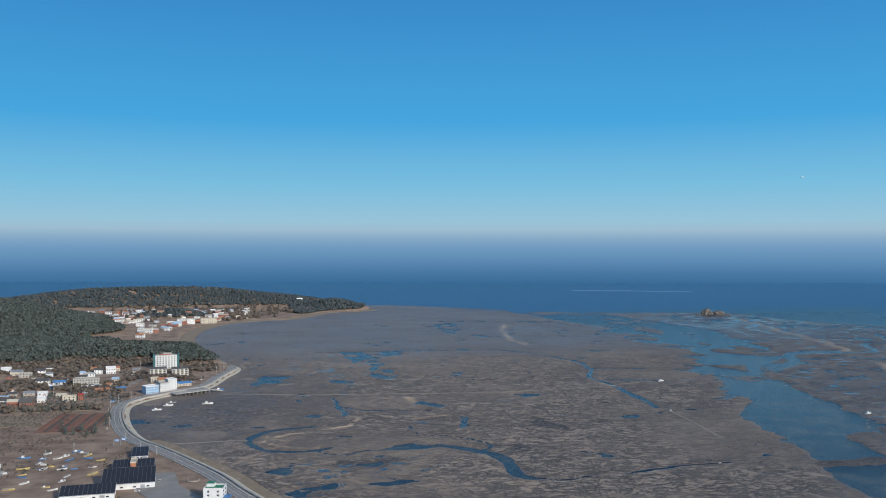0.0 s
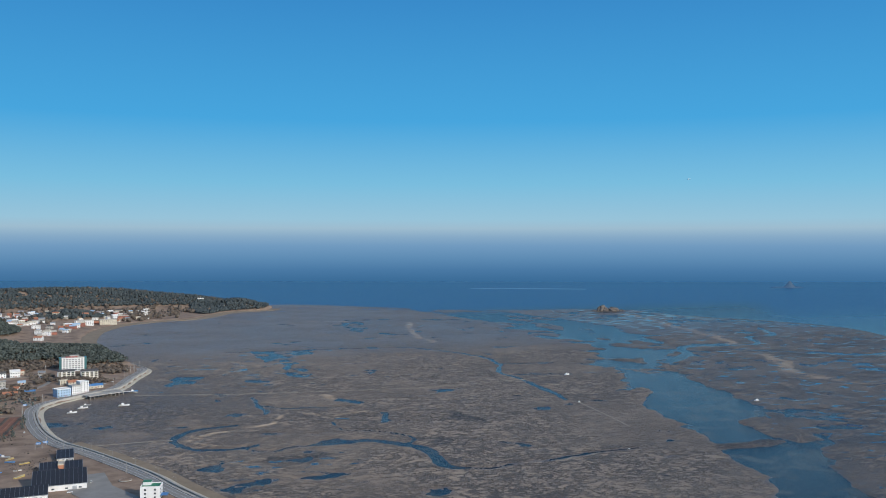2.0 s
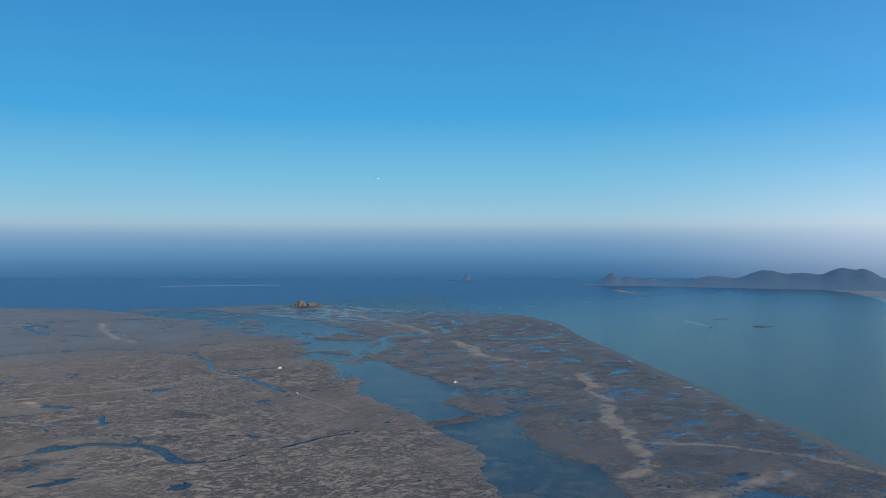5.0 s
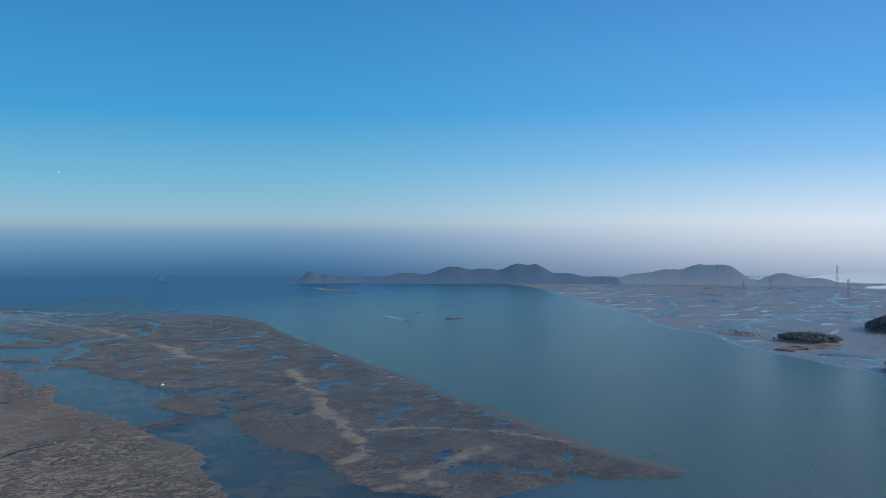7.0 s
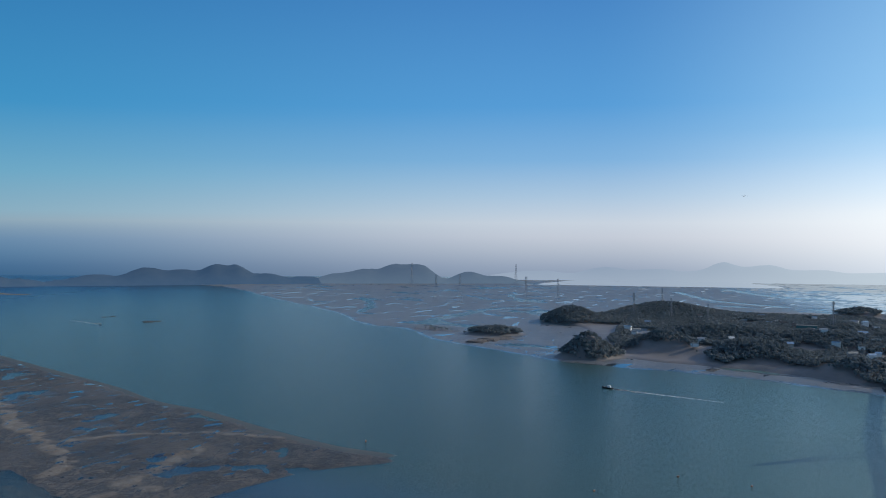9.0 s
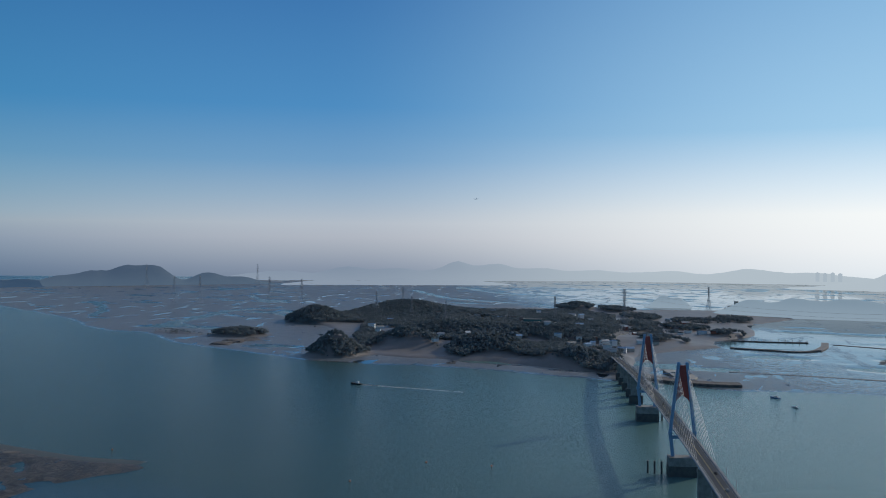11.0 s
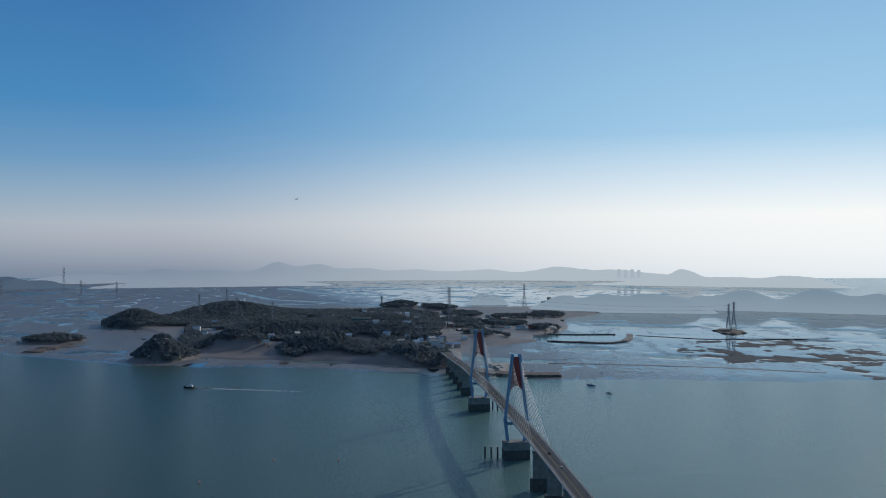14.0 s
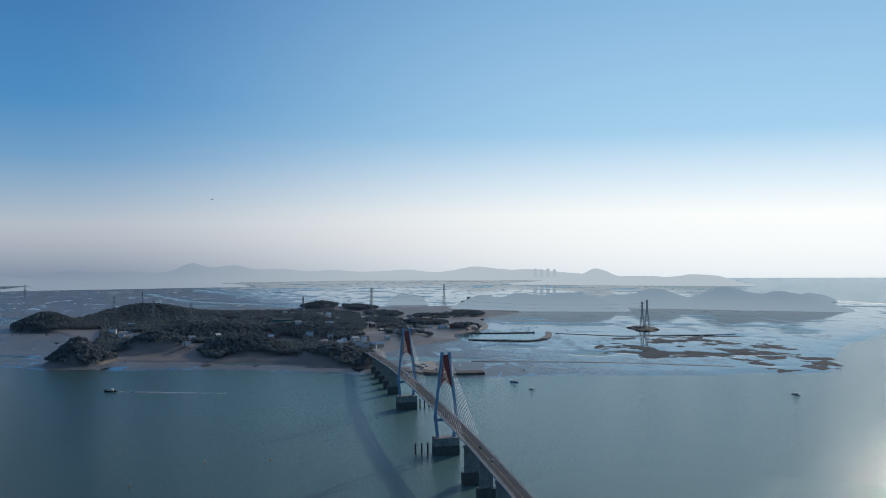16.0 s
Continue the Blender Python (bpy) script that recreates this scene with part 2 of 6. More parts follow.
def make_mud(name, dull, shine, gleam, flood, still=0.06, span=17, lay=-8, relief=1.0, ior=1.5, tone=(1, 1, 1)):
    """Tidal mud: grey-brown silt cut by runnels, paler sand where 'sand' says so, wet in the hollows, standing water where 'pools' is high."""
    m = bpy.data.materials.new(name)
    m.use_nodes = True
    n, l = m.node_tree.nodes, m.node_tree.links
    p = n["Principled BSDF"]
    p.inputs["Specular IOR Level"].default_value = gleam
    p.inputs["IOR"].default_value = ior
    p.inputs["Diffuse Roughness"].default_value = 1.0
    tc = n.new("ShaderNodeTexCoord")

    def attr(key):
        a = n.new("ShaderNodeAttribute")
        a.attribute_name = key
        return a.outputs["Fac"]

    def tex(size, detail, rough=0.6, stretch=None, turn=0, curl=0.0):
        t = n.new("ShaderNodeTexNoise")
        t.inputs["Scale"].default_value, t.inputs["Detail"].default_value, t.inputs["Roughness"].default_value = 1 / size, detail, rough
        t.inputs["Distortion"].default_value = curl
        src = tc.outputs["Object"]
        if stretch:
            mp = n.new("ShaderNodeMapping")
            mp.vector_type = "TEXTURE"
            mp.inputs["Rotation"].default_value, mp.inputs["Scale"].default_value = (0, 0, radians(turn)), stretch
            l.new(src, mp.inputs[0])
            src = mp.outputs[0]
        l.new(src, t.inputs["Vector"])
        return t.outputs[0]

    def rng(src, lo, hi, a=0.0, b=1.0):
        r = n.new("ShaderNodeMapRange")
        r.interpolation_type = "SMOOTHSTEP"
        for i, v in enumerate((lo, hi, a, b)):
            r.inputs[i + 1].default_value = v
        l.new(src, r.inputs[0])
        return r.outputs[0]

    def mixc(f, a, b):
        x = n.new("ShaderNodeMix")
        x.data_type = "RGBA"
        l.new(f, x.inputs[0])
        for i, c in ((6, a), (7, b)):
            if isinstance(c, tuple):
                x.inputs[i].default_value = (*c, 1)
            else:
                l.new(c, x.inputs[i])
        return x.outputs[2]

    def math2(op, a, b=0.0):
        x = n.new("ShaderNodeMath")
        x.operation = op
        for i, c in enumerate((a, b)):
            if isinstance(c, float):
                x.inputs[i].default_value = c
            else:
                l.new(c, x.inputs[i])
        return x.outputs[0]

    wet, pools = attr("wet"), attr("pools")
    patches = rng(tex(150, 7, 0.62, (1.8, 0.8, 1), -20), 0.36, 0.64)
    silt = mixc(patches, (0.135, 0.113, 0.090), (0.205, 0.176, 0.142))
    damp = rng(tex(75, 6, 0.6, None, 0, 0.7), 0.53, 0.62, 0.0, 0.45)
    silt = mixc(damp, silt, (0.085, 0.073, 0.060))
    # ridges and furrows that branch over the mud, with finer runnels between
    zone = rng(tex(230, 4), 0.36, 0.58, 0.35, 1.0)
    zone = math2("MULTIPLY", zone, rng(wet, 0.2, 0.9, 1.0, 0.55))
    ridged = math2("ABSOLUTE", math2("SUBTRACT", tex(14, 4, 0.6, (1.7, 0.9, 1), lay, 1.3), 0.5))
    furrow = rng(ridged, 0.008, 0.034, 1.0, 0.0)
    crest = rng(ridged, 0.030, 0.070, 0.0, 0.8)
    streak = rng(tex(7, 5, 0.65, (1.3, 1.0, 1), lay, 1.2), 0.53, 0.57)
    vein = rng(math2("ABSOLUTE", math2("SUBTRACT", tex(52, 6, 0.62, None, 0, 1.0), 0.5)), 0.004, 0.020, 1.0, 0.0)
    cut = math2("MULTIPLY", math2("MAXIMUM", math2("MAXIMUM", math2("MULTIPLY", streak, 0.7), vein), furrow), zone)
    silt = mixc(math2("MULTIPLY", crest, zone), silt, (0.315, 0.270, 0.218))
    silt = mixc(math2("MULTIPLY", cut, 0.9), silt, (0.066, 0.057, 0.048))
    silt = mixc(math2("MULTIPLY", attr("weed"), rng(tex(6, 4, 0.7), 0.38, 0.56)), silt, (0.048, 0.043, 0.037))
    grain = tex(2.2, 3, 0.7)
    sand = mixc(rng(tex(18, 6, 0.7), 0.3, 0.7), (0.29, 0.235, 0.17), (0.50, 0.42, 0.32))
    col = mixc(rng(attr("sand"), 0.12, 0.7), silt, sand)
    pool = rng(math2("ADD", tex(span, 8, 0.68, (1.8, 0.75, 1), -18, 0.5), math2("MULTIPLY", pools, flood)), 0.665, 0.685)
    col = mixc(rng(wet, 0.15, 1.0, 0.0, dull), col, (0.072, 0.064, 0.056))
    col = mixc(pool, col, (0.028, 0.038, 0.044))
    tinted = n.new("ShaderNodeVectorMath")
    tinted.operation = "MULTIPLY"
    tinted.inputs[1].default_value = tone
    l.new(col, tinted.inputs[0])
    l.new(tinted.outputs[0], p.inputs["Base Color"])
    damp = rng(math2("SUBTRACT", wet, math2("MULTIPLY", crest, 0.35)), 0.0, 1.0, 0.62, shine)
    ro = n.new("ShaderNodeMix")
    l.new(pool, ro.inputs[0])
    l.new(damp, ro.inputs[2])
    ro.inputs[3].default_value = still
    l.new(ro.outputs[0], p.inputs["Roughness"])
    bp = n.new("ShaderNodeBump")
    bp.inputs["Distance"].default_value = relief
    hgt = math2("ADD", math2("MULTIPLY", cut, -1.0), math2("MULTIPLY", grain, 0.4))
    l.new(hgt, bp.inputs["Height"])
    l.new(math2("SUBTRACT", 1.0, math2("MAXIMUM", pool, math2("MULTIPLY", wet, 0.75))), bp.inputs["Strength"])
    l.new(bp.outputs[0], p.inputs["Normal"])
    return m


M_WATER = make_water()
M_MUD = make_mud("tidal_mud", 0.5, 0.37, 0.58, 0.135, tone=(0.83, 0.765, 0.71))
# Far mud: gloss from wetness; the last tone adds haze to its colour.
M_MUD_FAR = make_mud("wet_shining_hazed_mud", 0.3, 0.17, 1.0, 0.27, 0.07, 60, 70, 0.15, 2.0, (1.25, 1.28, 1.32))
M_LAND = material("dry_winter_ground", (0.18, 0.120, 0.082), (0.37, 0.265, 0.188), 20, 0.95, 0.2)
M_SOIL = material("red_tilled_soil", (0.19, 0.085, 0.052), (0.26, 0.125, 0.08), 8, 0.95, 0.2)
M_ROAD = material("worn_asphalt", (0.23, 0.215, 0.195), (0.30, 0.285, 0.26), 12, 0.85)
M_DECK = material("bridge_asphalt", (0.085, 0.092, 0.10), (0.115, 0.122, 0.13), 10, 0.9, spec=0.1)
M_CONC = material("weathered_concrete", (0.36, 0.335, 0.295), (0.48, 0.45, 0.40), 5, 0.85)
M_PIER = material("tide_stained_concrete", (0.20, 0.19, 0.18), (0.34, 0.32, 0.30), 5, 0.85)
M_TIDE = material("tide_darkened_concrete", (0.075, 0.075, 0.072), (0.125, 0.118, 0.108), 4, 0.8)
M_WHITE = material("white_painted_render", (0.70, 0.69, 0.66), (0.80, 0.79, 0.77), 4, 0.7)
M_CREAM = material("cream_render", (0.52, 0.46, 0.36), (0.62, 0.56, 0.45), 4, 0.8)
M_GLASS = material("window_glass", (0.03, 0.04, 0.05), (0.05, 0.06, 0.07), 3, 0.12)
M_SOLAR = material("solar_panel_glass", (0.022, 0.024, 0.030), (0.032, 0.034, 0.042), 3, 0.5, spec=0.3)
M_METAL = material("galvanised_steel", (0.38, 0.39, 0.40), (0.48, 0.49, 0.50), 3, 0.5, metal=0.6)
M_TOWER = material("pale_blue_steel_paint", (0.20, 0.34, 0.52), (0.25, 0.40, 0.58), 6, 0.5)
M_RED = material("red_steel_paint", (0.33, 0.055, 0.045), (0.42, 0.08, 0.06), 6, 0.55)
M_BLUE = material("blue_paint", (0.06, 0.19, 0.42), (0.09, 0.24, 0.48), 4, 0.55)
M_GREEN = material("green_roof_coating", (0.03, 0.20, 0.10), (0.05, 0.26, 0.14), 5, 0.6)
M_BRICK = material("red_brick_wall", (0.30, 0.11, 0.075), (0.38, 0.16, 0.11), 4, 0.85)
M_ROOFD = material("dark_roof_sheet", (0.07, 0.068, 0.07), (0.11, 0.105, 0.10), 4, 0.6)
M_ROOFO = material("faded_orange_roof", (0.38, 0.15, 0.08), (0.46, 0.21, 0.12), 4, 0.75)
M_YELLOW = material("yellow_paint", (0.58, 0.44, 0.14), (0.66, 0.52, 0.2), 4, 0.6)
M_CABLE = material("cable_sheath", (0.62, 0.60, 0.55), (0.70, 0.68, 0.64), 9, 0.5)
M_LINE = material("road_paint", (0.62, 0.62, 0.60), (0.72, 0.72, 0.70), 3, 0.7)
M_BLACK = material("black_rubber", (0.015, 0.015, 0.016), (0.03, 0.03, 0.03), 1, 0.8)
M_ROCK = material("shore_rock", (0.095, 0.085, 0.078), (0.20, 0.172, 0.15), 9, 0.9, 0.6)
M_BARK = material("pine_bark", (0.10, 0.065, 0.045), (0.16, 0.11, 0.08), 1, 0.95)
M_PINE = island_tint(material("pine_needles", (0.074, 0.090, 0.082), (0.112, 0.128, 0.114), 9, 0.9, spec=0.15, fine=0.1), 0.28)
M_SCRUB = island_tint(material("bare_winter_scrub", (0.098, 0.080, 0.066), (0.145, 0.120, 0.098), 9, 0.95, spec=0.1), 0.35)
M_FIELD = material("fallow_field", (0.24, 0.18, 0.12), (0.30, 0.235, 0.16), 14, 0.95)
M_TRACK = material("pale_packed_track", (0.25, 0.215, 0.175), (0.33, 0.29, 0.24), 5, 0.9)
M_FOAM = material("white_foam", (0.70, 0.74, 0.75), (0.85, 0.87, 0.87), 4, 0.5)
M_SLICK = material("pale_slack_water", (0.14, 0.25, 0.36), (0.20, 0.31, 0.42), 60, 0.4)
M_POOL = material("turquoise_basin_water", (0.06, 0.16, 0.17), (0.08, 0.19, 0.20), 20, 0.12)
# Backdrop cover: haze is emitted by the hills and towers themselves.
M_ISLE = haze_glow_material("hazy_island_woods", (0.03, 0.04, 0.04), (0.05, 0.055, 0.05), air(60, 88, 122, 0.85), mist=air(66, 97, 132, 0.9))
M_ISLE_E = haze_glow_material("hazy_hill_woods", (0.03, 0.04, 0.04), (0.05, 0.055, 0.05), air(86, 108, 136, 0.95), mist=air(100, 123, 149, 0.95))
M_ISLE2 = haze_glow_material("hazy_headland_woods", (0.04, 0.05, 0.05), (0.06, 0.065, 0.06), air(122, 143, 160, 1.6), mist=air(142, 161, 176, 1.6))
M_RANGE = haze_glow_material("hazy_mountain_range", (0.03, 0.035, 0.04), (0.04, 0.045, 0.05), air(134, 150, 170, 1.5), 200, air(144, 159, 177, 1.5), air(186, 199, 208, 1.5))
# Peninsula foliage: base colour paled and blued to carry the haze.
M_PENWOOD = island_tint(material("haze_paled_mixed_wood", (0.190, 0.222, 0.230), (0.250, 0.278, 0.282), 60, 0.95, spec=0.0), 0.14)
M_TOWERS = haze_glow_material("haze_glow_towers", (0.03, 0.035, 0.04), (0.04, 0.045, 0.05), air(176, 190, 201, 1.5), 20)
M_PENLAND = material("winter_peninsula_ground", (0.19, 0.172, 0.16), (0.275, 0.245, 0.225), 40, 0.5)


def leafy(m, amount):
    """Light passing through thin leaves: part of the cover is translucent."""
    n, l = m.node_tree.nodes, m.node_tree.links
    p, out = n["Principled BSDF"], n["Material Output"]
    tr, mx = n.new("ShaderNodeBsdfTranslucent"), n.new("ShaderNodeMixShader")
    l.new(p.inputs["Base Color"].links[0].from_socket, tr.inputs[0])
    mx.inputs[0].default_value = amount
    l.new(p.outputs[0], mx.inputs[1])
    l.new(tr.outputs[0], mx.inputs[2])
    l.new(mx.outputs[0], out.inputs[0])


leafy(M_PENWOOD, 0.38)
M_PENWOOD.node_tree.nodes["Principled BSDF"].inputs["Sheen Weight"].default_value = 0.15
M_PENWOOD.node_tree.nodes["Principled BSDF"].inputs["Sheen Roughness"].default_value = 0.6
M_REEF = material("weedy_reef_mud", (0.060, 0.072, 0.085), (0.095, 0.108, 0.122), 12, 0.9, spec=0.15)
M_SHALLOW = material("silty_shallow_water", (0.13, 0.15, 0.15), (0.16, 0.165, 0.155), 30, 0.6, spec=0.05)
# Headland pines: low-contrast bluish copy, distance haze mixed into the needle colour.
M_FARPINE = island_tint(material("haze_tinted_pine_woods", (0.074, 0.092, 0.098), (0.104, 0.120, 0.120), 40, 0.95, spec=0.05), 0.2)
M_PALEBLUE = material("pale_blue_render", (0.33, 0.47, 0.62), (0.40, 0.54, 0.68), 4, 0.7)
M_PYLON = material("dull_grey_steel", (0.30, 0.31, 0.32), (0.36, 0.37, 0.38), 4, 0.6)
M_BUOY = material("faded_orange_buoy", (0.50, 0.16, 0.06), (0.58, 0.22, 0.10), 1, 0.6)
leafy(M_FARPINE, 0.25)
# Steel of the far pylons, with a bluish haze tint in its colour.
M_PYLON_FAR = material("haze_tinted_steel", (0.26, 0.29, 0.33), (0.31, 0.34, 0.38), 4, 0.7)
# ---------------- helpers for building ----------------
class Geo:
    """Gathers simple solids into one mesh."""

    def __init__(self):
        self.v, self.f = [], []

    def add(self, verts, faces):
        o = len(self.v)
        self.v += [tuple(p) for p in verts]
        self.f += [tuple(i + o for i in q) for q in faces]
        return self

    def box(self, x, y, z, sx, sy, sz, turn=0.0, taper=1.0):
        """A box that stands on z, centred on x, y; taper scales its top."""
        c, s = math.cos(turn), math.sin(turn)
        pts = []
        for k, q in ((0, 1.0), (1, taper)):
            for a, b in ((-1, -1), (1, -1), (1, 1), (-1, 1)):
                u, w = a * sx / 2 * q, b * sy / 2 * q
                pts.append((x + u * c - w * s, y + u * s + w * c, z + k * sz))
        return self.add(pts, [(3, 2, 1, 0), (4, 5, 6, 7), (0, 1, 5, 4), (1, 2, 6, 5), (2, 3, 7, 6), (3, 0, 4, 7)])

    def rod(self, a, b, ra, rb=None, n=6):
        """A tapered round bar from a to b."""
        a, b, rb = Vector(a), Vector(b), ra if rb is None else rb
        d = (b - a).normalized()
        u = d.orthogonal().normalized()
        w = d.cross(u)
        pts = []
        for p, r in ((a, ra), (b, rb)):
            pts += [p + (u * math.cos(k * math.tau / n) + w * math.sin(k * math.tau / n)) * r for k in range(n)]
        q = [(k, (k + 1) % n, n + (k + 1) % n, n + k) for k in range(n)]
        return self.add(pts, q + [tuple(range(n))[::-1], tuple(range(n, 2 * n))])

    def beam(self, a, b, wide, high):
        """A rectangular bar from a to b; wide is level, high is upright."""
        a, b = Vector(a), Vector(b)
        d = (b - a).normalized()
        s = d.cross(Vector((0, 0, 1)))
        s = s.normalized() if s.length > 1e-4 else Vector((1, 0, 0))
        h = s.cross(d)
        pts = [p + s * i * wide / 2 + h * j * high / 2 for p in (a, b) for i, j in ((-1, -1), (1, -1), (1, 1), (-1, 1))]
        return self.add(pts, [(3, 2, 1, 0), (4, 5, 6, 7), (0, 1, 5, 4), (1, 2, 6, 5), (2, 3, 7, 6), (3, 0, 4, 7)])

    def gable(self, sx, sy, z, h, over=0.4, thick=0.25):
        """A ridged roof over a plan sx by sy, ridge along x."""
        a, b = sx / 2 + over, sy / 2 + over
        for s in (-1, 1):
            e = [(-a, s * b, z), (a, s * b, z), (a, 0, z + h), (-a, 0, z + h)]
            self.add(e + [(p[0], p[1], p[2] + thick) for p in e], [(3, 2, 1, 0), (4, 5, 6, 7), (0, 1, 5, 4), (1, 2, 6, 5), (2, 3, 7, 6), (3, 0, 4, 7)])
        return self

    def mesh(self, name, mat):
        me = bpy.data.meshes.new(name)
        me.from_pydata(self.v, [], self.f)
        me.materials.append(mat)
        return me


def part(name, geo, mat, parent, label=""):
    ob = new(name, geo.mesh(name, mat))
    ob.parent = parent
    return tagged(ob, label)


def thing(name, m, label, category, group="", kind=""):
    ob = new(name)
    ob.matrix_world = m
    return tagged(ob, label, category, group, kind)


def single(name, geo, mat, label, category, group="", kind="", m=None):
    ob = new(name, geo.mesh(name, mat))
    if m is not None:
        ob.matrix_world = m
    return tagged(ob, label, category, group, kind)


def mesh_np(name, verts, quads, mat, smooth=True):
    me = bpy.data.meshes.new(name)
    k = quads.shape[1]
    me.vertices.add(len(verts))
    me.vertices.foreach_set("co", np.asarray(verts, np.float32).ravel())
    me.loops.add(quads.size)
    me.loops.foreach_set("vertex_index", quads.astype(np.int32).ravel())
    me.polygons.add(len(quads))
    me.polygons.foreach_set("loop_start", np.arange(0, quads.size, k, dtype=np.int32))
    me.polygons.foreach_set("use_smooth", np.full(len(quads), smooth))
    me.materials.append(mat)
    me.update(calc_edges=True)
    return me


# ---------------- fields over the plan ----------------
def hashed(i, j, seed):
    n = (i.astype(np.int64) * 374761393 + j.astype(np.int64) * 668265263 + seed * 974634777) & 0x7FFFFFFF
    n = ((n ^ (n >> 13)) * 1274126177) & 0x7FFFFFFF
    return ((n ^ (n >> 16)) & 0xFFFF) / 65535.0


def vnoise(x, y, seed=0):
    i, j = np.floor(x), np.floor(y)
    u, v = x - i, y - j
    u, v = u * u * (3 - 2 * u), v * v * (3 - 2 * v)
    a, b = hashed(i, j, seed), hashed(i + 1, j, seed)
    c, d = hashed(i, j + 1, seed), hashed(i + 1, j + 1, seed)
    return (a * (1 - u) + b * u) * (1 - v) + (c * (1 - u) + d * u) * v


def fbm(x, y, size, seed=0, octaves=4):
    s, t, f = 0.0, 0.0, 1.0
    for k in range(octaves):
        s, t = s + f * vnoise(x / size * 2**k, y / size * 2**k, seed + 17 * k), t + f
        f *= 0.55
    return s / t


def line_dist(x, y, pts):
    """Distance to a broken line, and how far along it (0 to 1) the nearest point is."""
    best, along = np.full(x.shape, 1e9), np.zeros(x.shape)
    for k, ((ax, ay), (bx, by)) in enumerate(zip(pts, pts[1:])):
        dx, dy = bx - ax, by - ay
        if dx == dy == 0:
            continue
        u = np.clip(((x - ax) * dx + (y - ay) * dy) / (dx * dx + dy * dy), 0, 1)
        d = np.hypot(x - ax - u * dx, y - ay - u * dy)
        near = d < best
        best, along = np.where(near, d, best), np.where(near, (k + u) / (len(pts) - 1), along)
    return best, along


def inside(x, y, pts):
    r = np.zeros(x.shape, bool)
    for (ax, ay), (bx, by) in zip(pts, pts[1:] + pts[:1]):
        if ay != by:
            r ^= ((ay > y) != (by > y)) & (x < (bx - ax) * (y - ay) / (by - ay) + ax)
    return r


def signed(x, y, pts):
    """Distance to the outline of an area, positive inside."""
    d, _ = line_dist(x, y, pts + pts[:1])
    return np.where(inside(x, y, pts), d, -d)


def ease(v, lo, hi):
    t = np.clip((v - lo) / (hi - lo), 0, 1)
    return t * t * (3 - 2 * t)


def smooth_line(pts, n=6):
    """A rounded line through the given plan points."""
    p = [pts[0]] + list(pts) + [pts[-1]]
    out = []
    for a, b, c, d in zip(p, p[1:], p[2:], p[3:]):
        for k in range(n):
            t = k / n
            out.append(tuple(0.5 * (2 * b[i] + (c[i] - a[i]) * t + (2 * a[i] - 5 * b[i] + 4 * c[i] - d[i]) * t * t + (3 * b[i] - a[i] - 3 * c[i] + d[i]) * t**3) for i in range(2)))
    return out + [tuple(pts[-1])]


def sheet(name, x0, x1, y0, y1, step, height, mat, keep=None, fields=()):
    """A grid over the plan, raised by height(x, y); keep(x, y, z) says which cells stay."""
    xs, ys = np.arange(x0, x1 + step, step), np.arange(y0, y1 + step, step)
    X, Y = np.meshgrid(xs, ys)
    Z = height(X, Y)
    nx = len(xs)
    j, i = np.mgrid[0 : len(ys) - 1, 0 : nx - 1]
    a = (j * nx + i).ravel()
    q = np.stack([a, a + 1, a + nx + 1, a + nx], 1)
    if keep is not None:
        ok = keep(X, Y, Z).ravel()
        q = q[ok[q].any(1)]
    used = np.unique(q)
    back = np.zeros(X.size, np.int64)
    back[used] = np.arange(len(used))
    co = np.stack([X.ravel(), Y.ravel(), Z.ravel()], 1)[used]
    me = mesh_np(name, co, back[q], mat)
    for key, fn in fields:
        at = me.attributes.new(key, "FLOAT", "POINT")
        at.data.foreach_set("value", fn(X, Y, Z).ravel()[used].astype(np.float32))
    return new(name, me)


# ---------------- the sea ----------------
def make_sea():
    g = Geo()
    n, rings = 96, (60, 300, 800, 1800, 3500, 6000, 12000)
    pts = [(300, 300, 0)] + [(300 + r * math.cos(k * math.tau / n), 300 + r * math.sin(k * math.tau / n), 0) for r in rings for k in range(n)]
    f = [(0, 1 + k, 1 + (k + 1) % n) for k in range(n)]
    for r in range(len(rings) - 1):
        f += [(1 + r * n + k, 1 + (r + 1) * n + k, 1 + (r + 1) * n + (k + 1) % n, 1 + r * n + (k + 1) % n) for k in range(n)]
    g.add(pts, f)
    return single("water", g, M_WATER, "calm blue-green sea and tidal channel at low tide", "sea", kind="structure")


make_sea()

# ---------------- tidal flat on the village side ----------------
COAST = smooth_line([(95, 560), (36, 715), (16, 777), (-11, 841), (-38, 899), (-62, 944), (-80, 1005), (-92, 1089), (-93, 1157), (-78, 1195), (-52, 1228), (-24, 1258),
                     (3, 1286), (28, 1379), (50, 1462), (35, 1522), (8, 1600)])
BAY = smooth_line([(8, 1600), (-20, 1720), (-45, 1850), (-57, 1928), (-51, 2060), (-35, 2179), (11, 2325), (70, 2397), (146, 2453), (244, 2508), (349, 2690), (470, 2740), (500, 2790)])
FLAT_EDGE = smooth_line([(470, 2990), (634, 2961), (792, 2806), (895, 2699), (1010, 2560), (1216, 2460), (1395, 2430), (1545, 2340), (1560, 2200), (1585, 2010), (1650, 1880), (1694, 1645), (1597, 1416), (1402, 1183),
                         (1218, 939), (1069, 739), (958, 591), (870, 491), (817, 400), (734, 295), (668, 200), (634, 130), (590, 190), (540, 225), (490, 250), (420, 300)])
